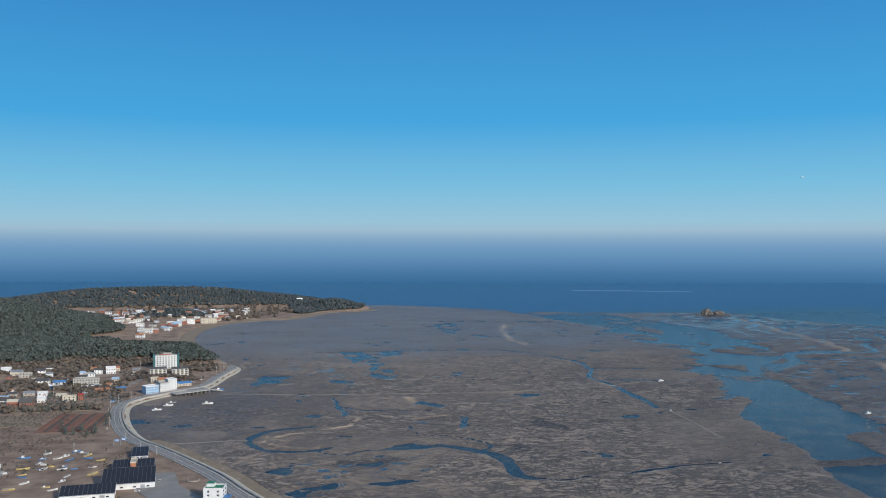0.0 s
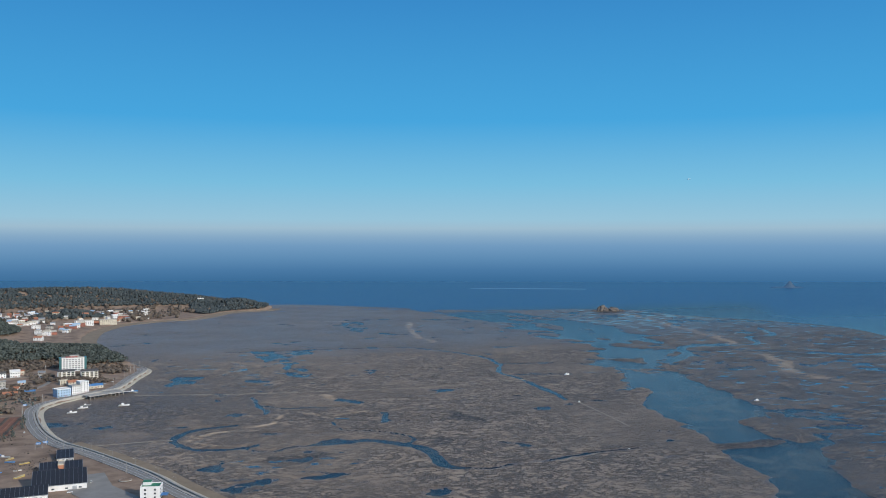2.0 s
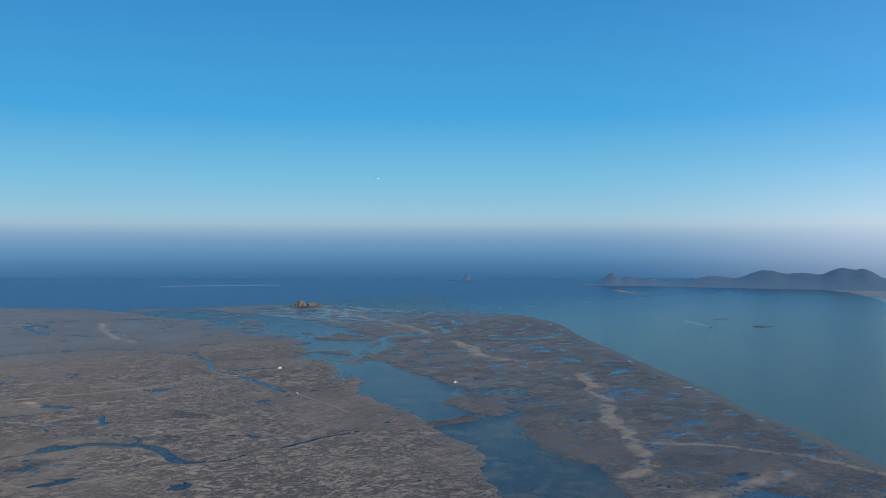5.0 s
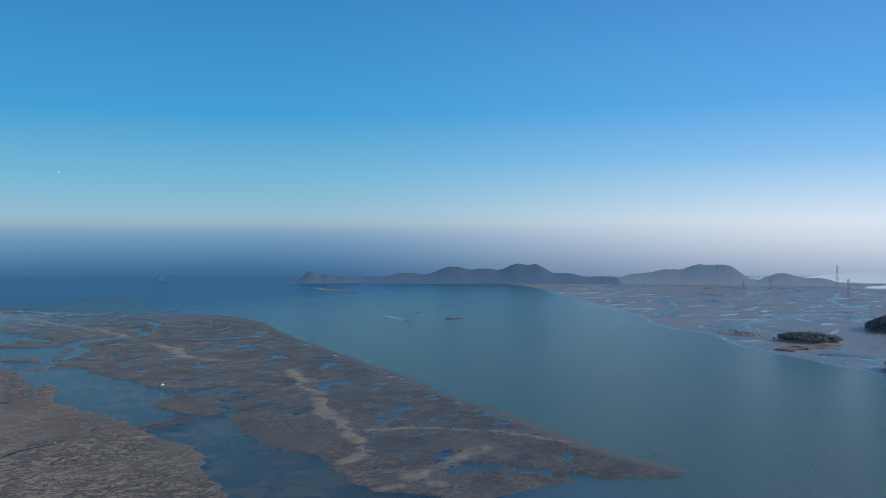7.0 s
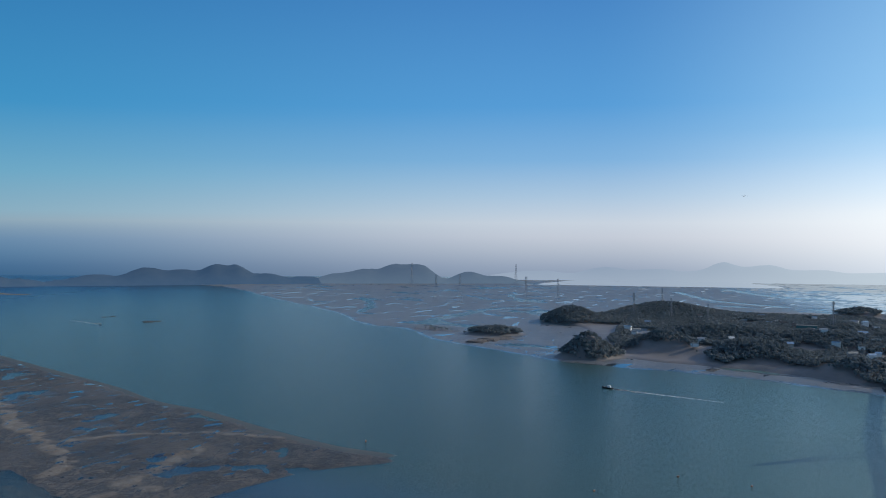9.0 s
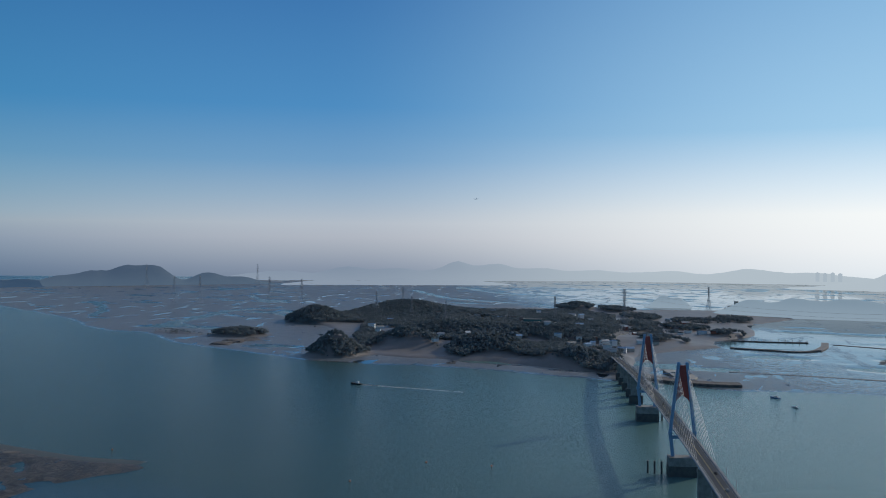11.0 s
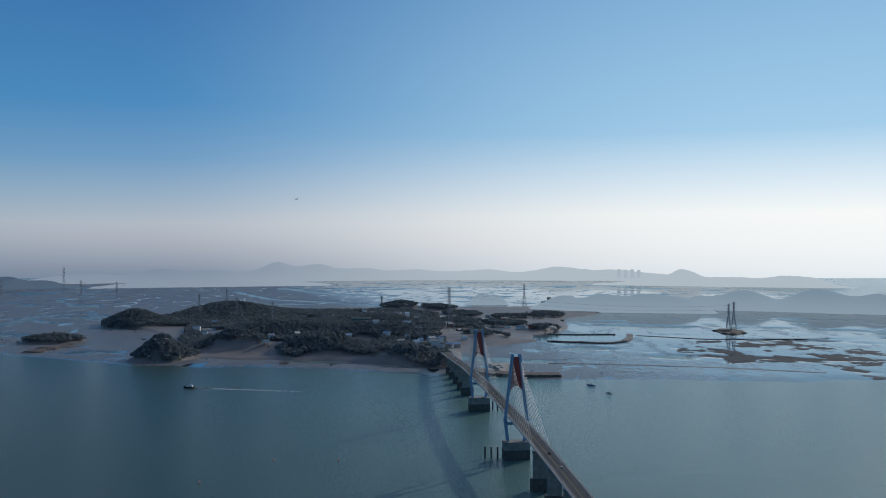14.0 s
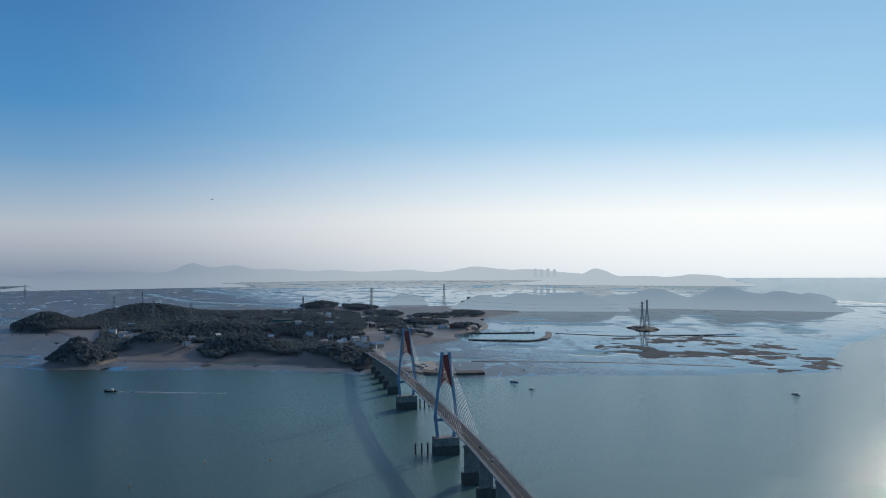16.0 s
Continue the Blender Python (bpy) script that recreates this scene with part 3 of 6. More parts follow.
CHANNEL_W = [(900, 2640), (932, 2380), (959, 1909), (931, 1573), (803, 1302), (732, 1120), (640, 940), (587, 813), (531, 677), (501, 592), (428, 485), (388, 440), (330, 330)]
CHANNEL_E = [(470, 300), (468, 362), (527, 447), (555, 533), (628, 639), (691, 687), (710, 766), (779, 954), (885, 1230), (1040, 1421), (1110, 1620), (1190, 1990), (1120, 2560)]
CHANNEL = smooth_line(CHANNEL_W + CHANNEL_E)
CREEKS = [  # line, half-width, depth
    (smooth_line([(114, 980), (82, 973), (67, 968), (54, 954), (44, 934), (43, 915), (49, 890), (60, 874), (84, 865), (106, 867), (121, 875)]), 5.5, 1.0),
    (smooth_line([(106, 867), (114, 848), (136, 842), (148, 850), (163, 854), (184, 856)]), 3.6, 0.9),
    (smooth_line([(184, 856), (209, 854), (229, 854), (244, 845), (257, 828), (269, 810), (275, 787), (271, 760), (265, 734), (269, 719)]), 7.0, 1.1),
    (smooth_line([(269, 719), (282, 712), (296, 706), (322, 707), (368, 710), (417, 718), (472, 721)]), 2.8, 0.85),
    (smooth_line([(242, 900), (259, 884), (271, 875), (280, 853), (275, 834), (260, 822)]), 3.2, 0.9),
    (smooth_line([(295, 995), (288, 965), (284, 950), (278, 935)]), 4.6, 1.0),
    (smooth_line([(284, 950), (300, 940), (312, 932)]), 3.0, 0.8),
    (smooth_line([(172, 1089), (186, 1069), (227, 1058), (266, 1044)]), 3.0, 0.9),
    (smooth_line([(165, 1163), (162, 1116), (164, 1060), (161, 1035)]), 4.0, 0.85),
    (smooth_line([(204, 1667), (355, 1657), (480, 1640), (555, 1622), (587, 1566), (615, 1496), (629, 1427), (617, 1340), (574, 1247), (574, 1188), (566, 1127), (558, 1061), (550, 990)]), 5.5, 0.95),
    (smooth_line([(617, 1340), (640, 1335), (700, 1322)]), 6, 0.85),
    (smooth_line([(584, 1220), (626, 1209), (670, 1190)]), 6, 0.85),
    (smooth_line([(1202, 1443), (1080, 1440), (1000, 1330), (900, 1250)]), 14, 1.0),
    (smooth_line([(1500, 1700), (1420, 1560), (1330, 1540), (1240, 1420), (1080, 1440)]), 9, 0.9),
    (smooth_line([(1120, 1375), (1183, 1317), (1237, 1272), (1300, 1200), (1420, 1230)]), 9, 0.9),
    (smooth_line([(224, 960), (222, 920), (236, 900)]), 3, 0.8),
    (smooth_line([(957, 1040), (999, 1000), (1045, 880), (1090, 830)]), 3.5, 0.8),
]
POOLS = [  # outlines of water left standing
    [(250, 1690), (297, 1650), (296, 1519), (300, 1408), (294, 1324), (268, 1300), (250, 1334), (262, 1436), (240, 1492)],
    [(66, 1298), (88, 1385), (107, 1378), (138, 1372), (113, 1314), (84, 1278)],
    [(60, 728), (91, 745), (107, 755), (112, 733), (90, 722), (86, 702), (66, 708)],
    [(46, 798), (68, 806), (80, 826), (104, 819), (92, 800), (79, 783), (66, 778), (50, 786)],
    [(127, 798), (163, 814), (175, 798), (147, 781)],
    [(580, 2233), (636, 2240), (608, 2033), (556, 1940), (540, 2004)],
    [(828, 2060), (804, 2000), (785, 1905), (800, 1900)],
    [(120, 735), (160, 742), (190, 730), (150, 720)],
    [(110, 1040), (128, 1052), (140, 1036), (122, 1022)],
    [(686, 596), (715, 618), (735, 620), (697, 577)],
]
SHOALS = [  # banks that stay dry in the channel
    [(658, 794), (699, 808), (697, 739), (672, 684), (635, 672), (630, 710)],
    [(835, 1325), (896, 1326), (856, 1254), (806, 1252)],
    [(1010, 1560), (1070, 1600), (1050, 1500), (990, 1470)],
    [(560, 700), (610, 712), (632, 690), (590, 680), (520, 690)],
    [(620, 1010), (690, 1040), (700, 1000), (640, 970)],
    [(980, 1900), (1060, 2030), (1080, 1950), (1020, 1820)],
]
DARKS = [[(345, 940), (380, 960), (394, 921), (381, 881), (359, 902)], [(288, 839), (313, 838), (325, 815), (296, 803)], [(118, 812), (170, 822), (190, 800), (150, 775), (112, 790)]]
SANDS = [  # line, half-width, strength
    (smooth_line([(1440, 2200), (1424, 2100), (1307, 1741), (1259, 1573), (1202, 1443)]), 13, 1.0),
    (smooth_line([(1136, 1266), (1060, 1150), (1005, 1078), (1006, 988)]), 15, 0.9),
    (smooth_line([(971, 811), (905, 745), (855, 704), (815, 655), (772, 609), (740, 580), (705, 555), (670, 515), (637, 480), (585, 424), (535, 418)]), 9, 1.0),
    (smooth_line([(672, 461), (712, 361), (709, 264)]), 7, 0.75),
    (smooth_line([(640, 330), (560, 330), (520, 330)]), 12, 0.8),
    (smooth_line([(751, 2157), (700, 2020), (668, 1918), (640, 1790), (632, 1687)]), 8, 1.0),
    (smooth_line([(500, 2290), (540, 2268), (590, 2240)]), 16, 0.6),
    (smooth_line([(182, 1040), (159, 984), (130, 960), (98, 945), (73, 931)]), 4, 0.8),
    (smooth_line([(182, 1036), (227, 999), (278, 1010)]), 4, 0.55),
    (smooth_line([(62, 940), (68, 905), (76, 883)]), 3, 0.6),
    (smooth_line([(255, 1135), (263, 1106)]), 7, 0.8),
    (smooth_line([(957, 1029), (999, 990), (1045, 866)]), 5, 0.7),
    (smooth_line([(653, 477), (673, 461), (690, 436), (705, 390)]), 6, 0.7),
    (smooth_line([(470, 340), (503, 320), (512, 300)]), 8, 0.8),
]
FLAT = COAST + BAY + FLAT_EDGE


def warp(x, y, size, amount, seed):
    return x + amount * (fbm(x, y, size, seed) - 0.5), y + amount * (fbm(x, y, size, seed + 50) - 0.5)


def sand_amount(x, y):
    wx, wy = warp(x, y, 45, 30, 3)
    s = np.zeros(x.shape)
    for pts, w, k in SANDS:
        d, _ = line_dist(wx, wy, pts)
        s = np.maximum(s, k * np.exp(-((d / w) ** 2)))
    return s * ease(fbm(x, y, 16, 77), 0.25, 0.5)


def flat_height(x, y):
    wx, wy = warp(*warp(*warp(x, y, 150, 50, 5), 38, 28, 6), 13, 14, 9)
    edge = signed(*warp(x, y, 60, 14, 8), FLAT)
    h = 1.45 * ease(edge, -14, 12) - 0.55
    h += 0.6 * (fbm(x, y, 260, 21) - 0.45) + 0.5 * (fbm(x * 0.6, y * 1.5, 40, 31) - 0.5)
    ch = signed(wx, wy, CHANNEL)
    bars = ease(fbm(x * 1.3 + y * 0.4, y * 0.6, 75, 41), 0.56, 0.64) * ease(y, 900, 1400)
    fx, fy = warp(*warp(x, y, 50, 26, 12), 14, 12, 15)
    for pts in SHOALS:
        bars = np.maximum(bars, ease(signed(fx, fy, pts), -8, 8))
    cx, cy = warp(*warp(x, y, 50, 12, 12), 14, 6, 15)
    h -= 1.5 * ease(ch, -10, 12) * (1 - 0.95 * bars)
    # shallow braids on both sides of the channel
    h -= 1.2 * ease(fbm(x * 0.9 + y * 0.5, y * 0.5, 60, 43), 0.58, 0.66) * np.exp(-((np.minimum(ch, 0) / 110) ** 2)) * ease(y, 900, 1300)
    for pts, w, k in CREEKS:
        d, _ = line_dist(cx, cy, pts)
        h -= k * 1.6 * np.exp(-((d / (w * (0.75 + 0.6 * fbm(x, y, 70, 91)))) ** 2))
    for pts in POOLS:
        h -= 1.5 * ease(signed(fx, fy, pts), -6, 9) * (0.35 + 0.65 * ease(fbm(x, y, 22, 93), 0.36, 0.5))
    # rills that branch towards the creeks
    rill = np.abs(fbm(*warp(x, y, 60, 50, 16), 95, 19) - 0.5)
    h -= 0.75 * np.exp(-((rill / 0.010) ** 2)) * ease(fbm(x, y, 240, 23), 0.46, 0.60)
    pool = fbm(x * 0.8 + y * 0.3, y * 0.9 - x * 0.2, 42, 61) + 0.14 * pool_zone(x, y)
    h -= 1.1 * ease(pool, 0.70, 0.80)
    h += 0.8 * sand_amount(x, y)
    return h


def pool_zone(x, y):
    """Where water stays standing: the bay, the slack by the seawall, the outer flats and the bank east of the channel."""
    z = 0.7 * np.exp(-(((x - 200) / 140) ** 2 + ((y - 1400) / 200) ** 2)) + 0.8 * np.exp(-(((x - 120) / 75) ** 2 + ((y - 770) / 75) ** 2))
    z += 0.6 * ease(x - 0.35 * y, 330, 480) * ease(y, 120, 300) + 0.4 * np.exp(-(((y - 2050) / 260) ** 2)) * ease(x, 350, 600) + 0.5 * np.exp(-(((x - 350) / 150) ** 2 + ((y - 1650) / 120) ** 2))
    return np.clip(z, 0, 1)


def flat_wet(x, y, z):
    w = np.maximum(ease(0.5 - z, 0.0, 0.6), 0.45 * ease(x - 0.62 * y, 60, 200))
    bay = ease(360 - np.hypot(x + 60, (y - 1250) * 0.5), 0, 260) * 0.5
    w = np.maximum(np.maximum(w, bay), 0.85 * ease(y, 1250, 1800))
    return np.clip(w + 0.4 * (fbm(x, y, 80, 13) - 0.5), 0, 1)


def flat_weed(x, y):
    """Dark weedy patches on the mud."""
    wx, wy = warp(*warp(x, y, 50, 26, 12), 14, 14, 15)
    d = np.zeros(x.shape)
    for pts in DARKS + SHOALS[3:4]:
        d = np.maximum(d, ease(signed(wx, wy, pts), -5, 5))
    slack = 0.75 * ease(330 - np.hypot(x + 60, (y - 1180) * 0.55), 0, 200) * ease(fbm(x, y, 60, 97), 0.30, 0.5)
    return np.maximum(np.maximum(d, slack), 0.7 * ease(x - 0.35 * y, 380, 470) * ease(fbm(x, y, 30, 95), 0.5, 0.62))


mudflat = sheet("ground_mudflat", -130, 1750, 100, 3020, 4.5, flat_height, M_MUD, lambda x, y, z: z > -0.25,
                (("wet", flat_wet), ("pools", lambda x, y, z: pool_zone(x, y)), ("sand", lambda x, y, z: sand_amount(x, y)), ("weed", lambda x, y, z: flat_weed(x, y))))
tagged(mudflat, "grey-brown tidal mudflat with creeks, pools and pale sand ridges", "mudflat", kind="structure")

# ---------------- tidal flat round the far peninsula ----------------
FAR_FLAT = smooth_line([(3770, 2500), (3754, 1931), (3453, 1456), (2820, 1021), (2272, 654), (1917, 467), (1840, 355), (1649, 262), (1502, 142), (1408, 53), (1340, 2), (1300, -70), (1262, -150),
                        (1225, -235), (1178, -310), (1120, -375), (1066, -445), (1035, -490), (1000, -540), (944, -597), (928, -653), (884, -779), (825, -896), (797, -950), (800, -1028), (767, -1075), (735, -1160),
                        (790, -1215), (880, -1330), (980, -1480), (1080, -1700), (1180, -2050), (1280, -2600)]) + [(4600, -2600), (4600, 2500)]


def far_height(x, y):
    edge = signed(*warp(x, y, 70, 20, 108), FAR_FLAT)
    h = 1.5 * ease(edge, -14, 60) - 0.45
    h += 0.6 * (fbm(x, y, 300, 121) - 0.5) + 0.4 * (fbm(x, y, 45, 131) - 0.5)
    pool = fbm(x * 0.55 + y * 0.8, (y * 0.55 - x * 0.8) * 2.2, 150, 161)
    h -= 1.8 * ease(pool, 0.64, 0.72) * ease(edge, 30, 120)
    for pts, w in FAR_CREEKS:
        d, _ = line_dist(*warp(x, y, 60, 40, 70), pts)
        h -= 2.0 * np.exp(-((d / w) ** 2)) * ease(edge, 0, 30)
    return h


FAR_CREEKS = [(smooth_line([(1990, 350), (2063, 311), (2197, 285), (2387, 228), (2494, 170), (2538, 69)]), 22), (smooth_line([(2300, 560), (2600, 600), (2900, 700)]), 14),
              (smooth_line([(2800, 120), (2900, 60), (2950, 150), (3200, 180)]), 12), (smooth_line([(2700, -700), (2900, -560), (3100, -500), (3500, -460)]), 18),
              (smooth_line([(3000, -1000), (3200, -800), (3700, -700)]), 22), (smooth_line([(1010, -1010), (1080, -1060), (1160, -1080)]), 12)]
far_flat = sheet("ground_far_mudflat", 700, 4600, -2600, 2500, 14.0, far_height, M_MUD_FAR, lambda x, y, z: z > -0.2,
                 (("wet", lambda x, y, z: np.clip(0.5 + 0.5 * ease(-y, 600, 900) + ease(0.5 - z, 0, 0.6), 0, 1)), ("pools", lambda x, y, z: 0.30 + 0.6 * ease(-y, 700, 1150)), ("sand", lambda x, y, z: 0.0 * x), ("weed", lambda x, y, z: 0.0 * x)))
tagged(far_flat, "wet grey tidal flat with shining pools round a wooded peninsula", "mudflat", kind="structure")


# ---------------- village land ----------------
def bump(x, y, cx, cy, rx, ry, h, turn=0.0):
    c, s = math.cos(radians(turn)), math.sin(radians(turn))
    u, v = ((x - cx) * c + (y - cy) * s) / rx, ((y - cy) * c - (x - cx) * s) / ry
    return h * np.exp(-(u * u + v * v))


LAND = COAST + BAY + [(520, 2860), (420, 2990), (250, 3140), (-100, 3300), (-900, 3400), (-900, 520), (95, 540)]


def land_height(x, y):
    edge = signed(x, y, LAND)
    h = 3.2 + 2.5 * ease(-x - 0.02 * y, 60, 300)
    h = h + bump(x, y, -150, 1665, 190, 75, 18) + bump(x, y, -20, 1560, 55, 60, 7) + bump(x, y, -430, 2110, 200, 130, 44) + bump(x, y, -560, 2330, 250, 170, 66) + bump(x, y, -420, 1560, 150, 150, 14)
    h = h + bump(x, y, -85, 2540, 80, 60, 21) + bump(x, y, -330, 3010, 330, 130, 50) + bump(x, y, 20, 3060, 240, 110, 40) + bump(x, y, 250, 2950, 160, 100, 24) + bump(x, y, 410, 2830, 70, 60, 22)
    h = h + 4 * (fbm(x, y, 220, 205) - 0.5) * ease(edge, 20, 120)
    return -2.5 + (h + 2.5) * ease(edge, -7, -1)


land = sheet("ground_village", -900, 560, 500, 3420, 9.0, land_height, M_LAND, lambda x, y, z: z > -2.4)
tagged(land, "dry brown winter land with low hills behind the shore", "land", kind="structure")

PEN = [(1400, 0), (1352, -20), (1345, -95), (1400, -140), (1330, -215), (1290, -330), (1200, -400), (1130, -470), (1085, -500), (1085, -560), (1180, -560), (1300, -600), (1380, -720), (1420, -830),
       (1520, -860), (1620, -1010), (1850, -1120), (2000, -1330), (2200, -1400), (2300, -1250), (2400, -900), (2500, -620), (2350, -300), (2200, 40), (2050, 40), (1950, -60), (1750, -90), (1560, -90), (1460, -60)]


def pen_height(x, y):
    edge = signed(*warp(x, y, 80, 30, 301), PEN)
    h = 3.0 + 3 * ease(edge, 20, 200)
    h = h + bump(x, y, 1408, -72, 32, 36, 36) + bump(x, y, 2075, -40, 66, 62, 32) + bump(x, y, 2240, -290, 110, 130, 33)
    h = h + bump(x, y, 1495, -212, 62, 46, 29, 54) + bump(x, y, 1390, -350, 90, 56, 27, 54) + bump(x, y, 1235, -468, 66, 40, 20, 54)
    h = h + bump(x, y, 1690, -330, 130, 70, 24, 60) + bump(x, y, 1600, -540, 120, 70, 22, 60) + bump(x, y, 1880, -620, 150, 90, 16) + bump(x, y, 1300, -560, 60, 30, 6)
    h = h + bump(x, y, 2300, -800, 60, 60, 20) + bump(x, y, 2230, -900, 75, 60, 10) + bump(x, y, 1600, -930, 60, 50, 8) + bump(x, y, 1480, -740, 90, 60, 6)
    islet = np.maximum(bump(x, y, 1762, 128, 46, 66, 16), 6.5 * ease(signed(*warp(x, y, 40, 24, 303), SPIT), -14, 18)) - 4.0
    return np.maximum(-2.5 + (h + 2.5) * ease(edge, -6, 16), islet)


SPIT = [(1842, 352), (1915, 292), (1830, 240), (1790, 190), (1768, 200), (1785, 260)]
peninsula = sheet("ground_peninsula", 1040, 2640, -1600, 320, 10.0, pen_height, M_PENLAND, lambda x, y, z: z > -0.8)
tagged(peninsula, "low wooded peninsula at the end of the bridge", "land", kind="structure")


# ---------------- woods ----------------
def ball(sub):
    bm = bmesh.new()
    bmesh.ops.create_icosphere(bm, subdivisions=sub, radius=1.0)
    v = np.array([p.co[:] for p in bm.verts])
    f = np.array([[q.index for q in p.verts] for p in bm.faces])
    bm.free()
    return v, f


def woods(name, where, ground, mat, label, sub=1, size=4.2, tall=1.15, seed=1, category="woodland"):
    """Many uneven crowns in one mesh, standing on the ground at the given plan points."""
    rs = np.random.RandomState(seed)
    bv, bf = ball(sub)
    x, y = where
    k = len(x)
    z = ground(x, y)
    r = size * (0.65 + 0.7 * rs.rand(k))
    jit = 1 + 0.55 * (rs.rand(k, len(bv), 1) - 0.5)
    sc = np.stack([r, r, r * tall * (0.8 + 0.5 * rs.rand(k))], 1)[:, None, :]
    co = bv[None] * jit * sc
    a = rs.rand(k) * math.tau
    c, s = np.cos(a)[:, None], np.sin(a)[:, None]
    co = np.stack([co[..., 0] * c - co[..., 1] * s + x[:, None], co[..., 0] * s + co[..., 1] * c + y[:, None], co[..., 2] + (z + r * tall * 0.75 + 1.5)[:, None]], 2)
    f = bf[None] + (np.arange(k) * len(bv))[:, None, None]
    ob = new(name, mesh_np(name, co.reshape(-1, 3), f.reshape(-1, 3), mat, smooth=size < 2))
    return tagged(ob, label, category, kind="stuff")


def scatter(x0, x1, y0, y1, count, keep, seed):
    rs = np.random.RandomState(seed)
    x, y = x0 + (x1 - x0) * rs.rand(count), y0 + (y1 - y0) * rs.rand(count)
    ok = keep(x, y)
    return x[ok], y[ok]


def near_woods(x, y):
    e = signed(x, y, LAND)
    m = (((x + 150) / 215) ** 2 + ((y - 1672) / 88) ** 2 < 1) | (((x + 22) / 62) ** 2 + ((y - 1580) / 60) ** 2 < 1) | (((x + 420) / 245) ** 2 + ((y - 2100) / 160) ** 2 < 1) | ((y > 2050) & (land_height(x, y) > 17)) | (((x + 330) / 120) ** 2 + ((y - 1640) / 110) ** 2 < 1)
    m = m | (((x + 430) / 270) ** 2 + ((y - 1860) / 150) ** 2 < 1)
    return m & (e > 6) & (fbm(x, y, 60, 400) > 0.26)


def far_woods(x, y):
    e = signed(x, y, LAND)
    m = (land_height(x, y) > 15) & (y > 2420) | (((x + 85) / 92) ** 2 + ((y - 2540) / 70) ** 2 < 1) | ((y > 2620) & (x > 260))
    return m & (e > 8) & (fbm(x, y, 110, 410) > 0.30)


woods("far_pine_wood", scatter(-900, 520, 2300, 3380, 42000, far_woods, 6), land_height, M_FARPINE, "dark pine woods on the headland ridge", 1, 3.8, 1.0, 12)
woods("winter_scrub", scatter(-420, 50, 1130, 1640, 6500, lambda x, y: (fbm(x, y, 70, 431) > 0.47) & (signed(x, y, LAND) > 25), 8), land_height, M_SCRUB, "bare brown winter scrub on the slopes", 1, 2.6, 0.7, 13, "scrub")
woods("ridge_scrub", scatter(-900, 500, 2350, 3350, 4200, lambda x, y: (signed(x, y, LAND) > 10) & (fbm(x, y, 90, 433) > 0.52), 9), land_height, M_SCRUB, "leafless brown woodland between the far pines", 1, 4.5, 0.9, 14, "scrub")


WOOD = [(1471, -130), (1455, -240), (1390, -262), (1318, -282), (1314, -365), (1212, -433), (1122, -485), (1112, -512), (1200, -535), (1400, -605), (1560, -650), (1700, -720), (1880, -780), (2060, -830), (2210, -800), (2270, -620), (2320, -420), (2350, -280),
        (2230, -150), (2130, 20), (2040, 40), (1990, -60), (1980, -160), (1760, -130), (1620, -120)]
COPSES = [(1405, -72, 52, 60), (2075, -30, 95, 90), (1762, 128, 40, 62), (2300, -800, 62, 60), (2230, -905, 70, 50), (1600, -940, 60, 40), (1760, -900, 70, 50), (1900, -1000, 60, 70), (1500, -740, 70, 40), (1680, -780, 60, 40), (1840, -820, 70, 40), (2040, -900, 80, 50), (1960, -1120, 60, 50)]


def clearing(x, y):
    """Where the peninsula's woods open round houses and yards."""
    c = np.zeros(np.shape(x))
    for cx, cy, rx, ry in ((1430, -268, 26, 20), (1760, -190, 90, 34), (1500, -470, 46, 34), (1700, -535, 70, 34), (1420, -575, 50, 34), (1960, -330, 60, 30), (2060, -470, 60, 24), (1640, -610, 50, 26), (1900, -690, 80, 26), (2120, -640, 70, 24), (1330, -545, 40, 16)):
        c = np.maximum(c, np.exp(-(((x - cx) / rx) ** 2 + ((y - cy) / ry) ** 2) ** 2))
    return c


def pen_woods(x, y):
    wx, wy = warp(x, y, 60, 36, 420)
    m = (signed(wx, wy, WOOD) > 2) & (clearing(wx, wy) < 0.4) & (fbm(x, y, 45, 424) > 0.30)
    for cx, cy, rx, ry in COPSES:
        m |= (((wx - cx) / rx) ** 2 + ((wy - cy) / ry) ** 2 < 1) & ((y > -600) | (fbm(x, y, 26, 426) > 0.46))
    return m & (pen_height(x, y) > 1.5)


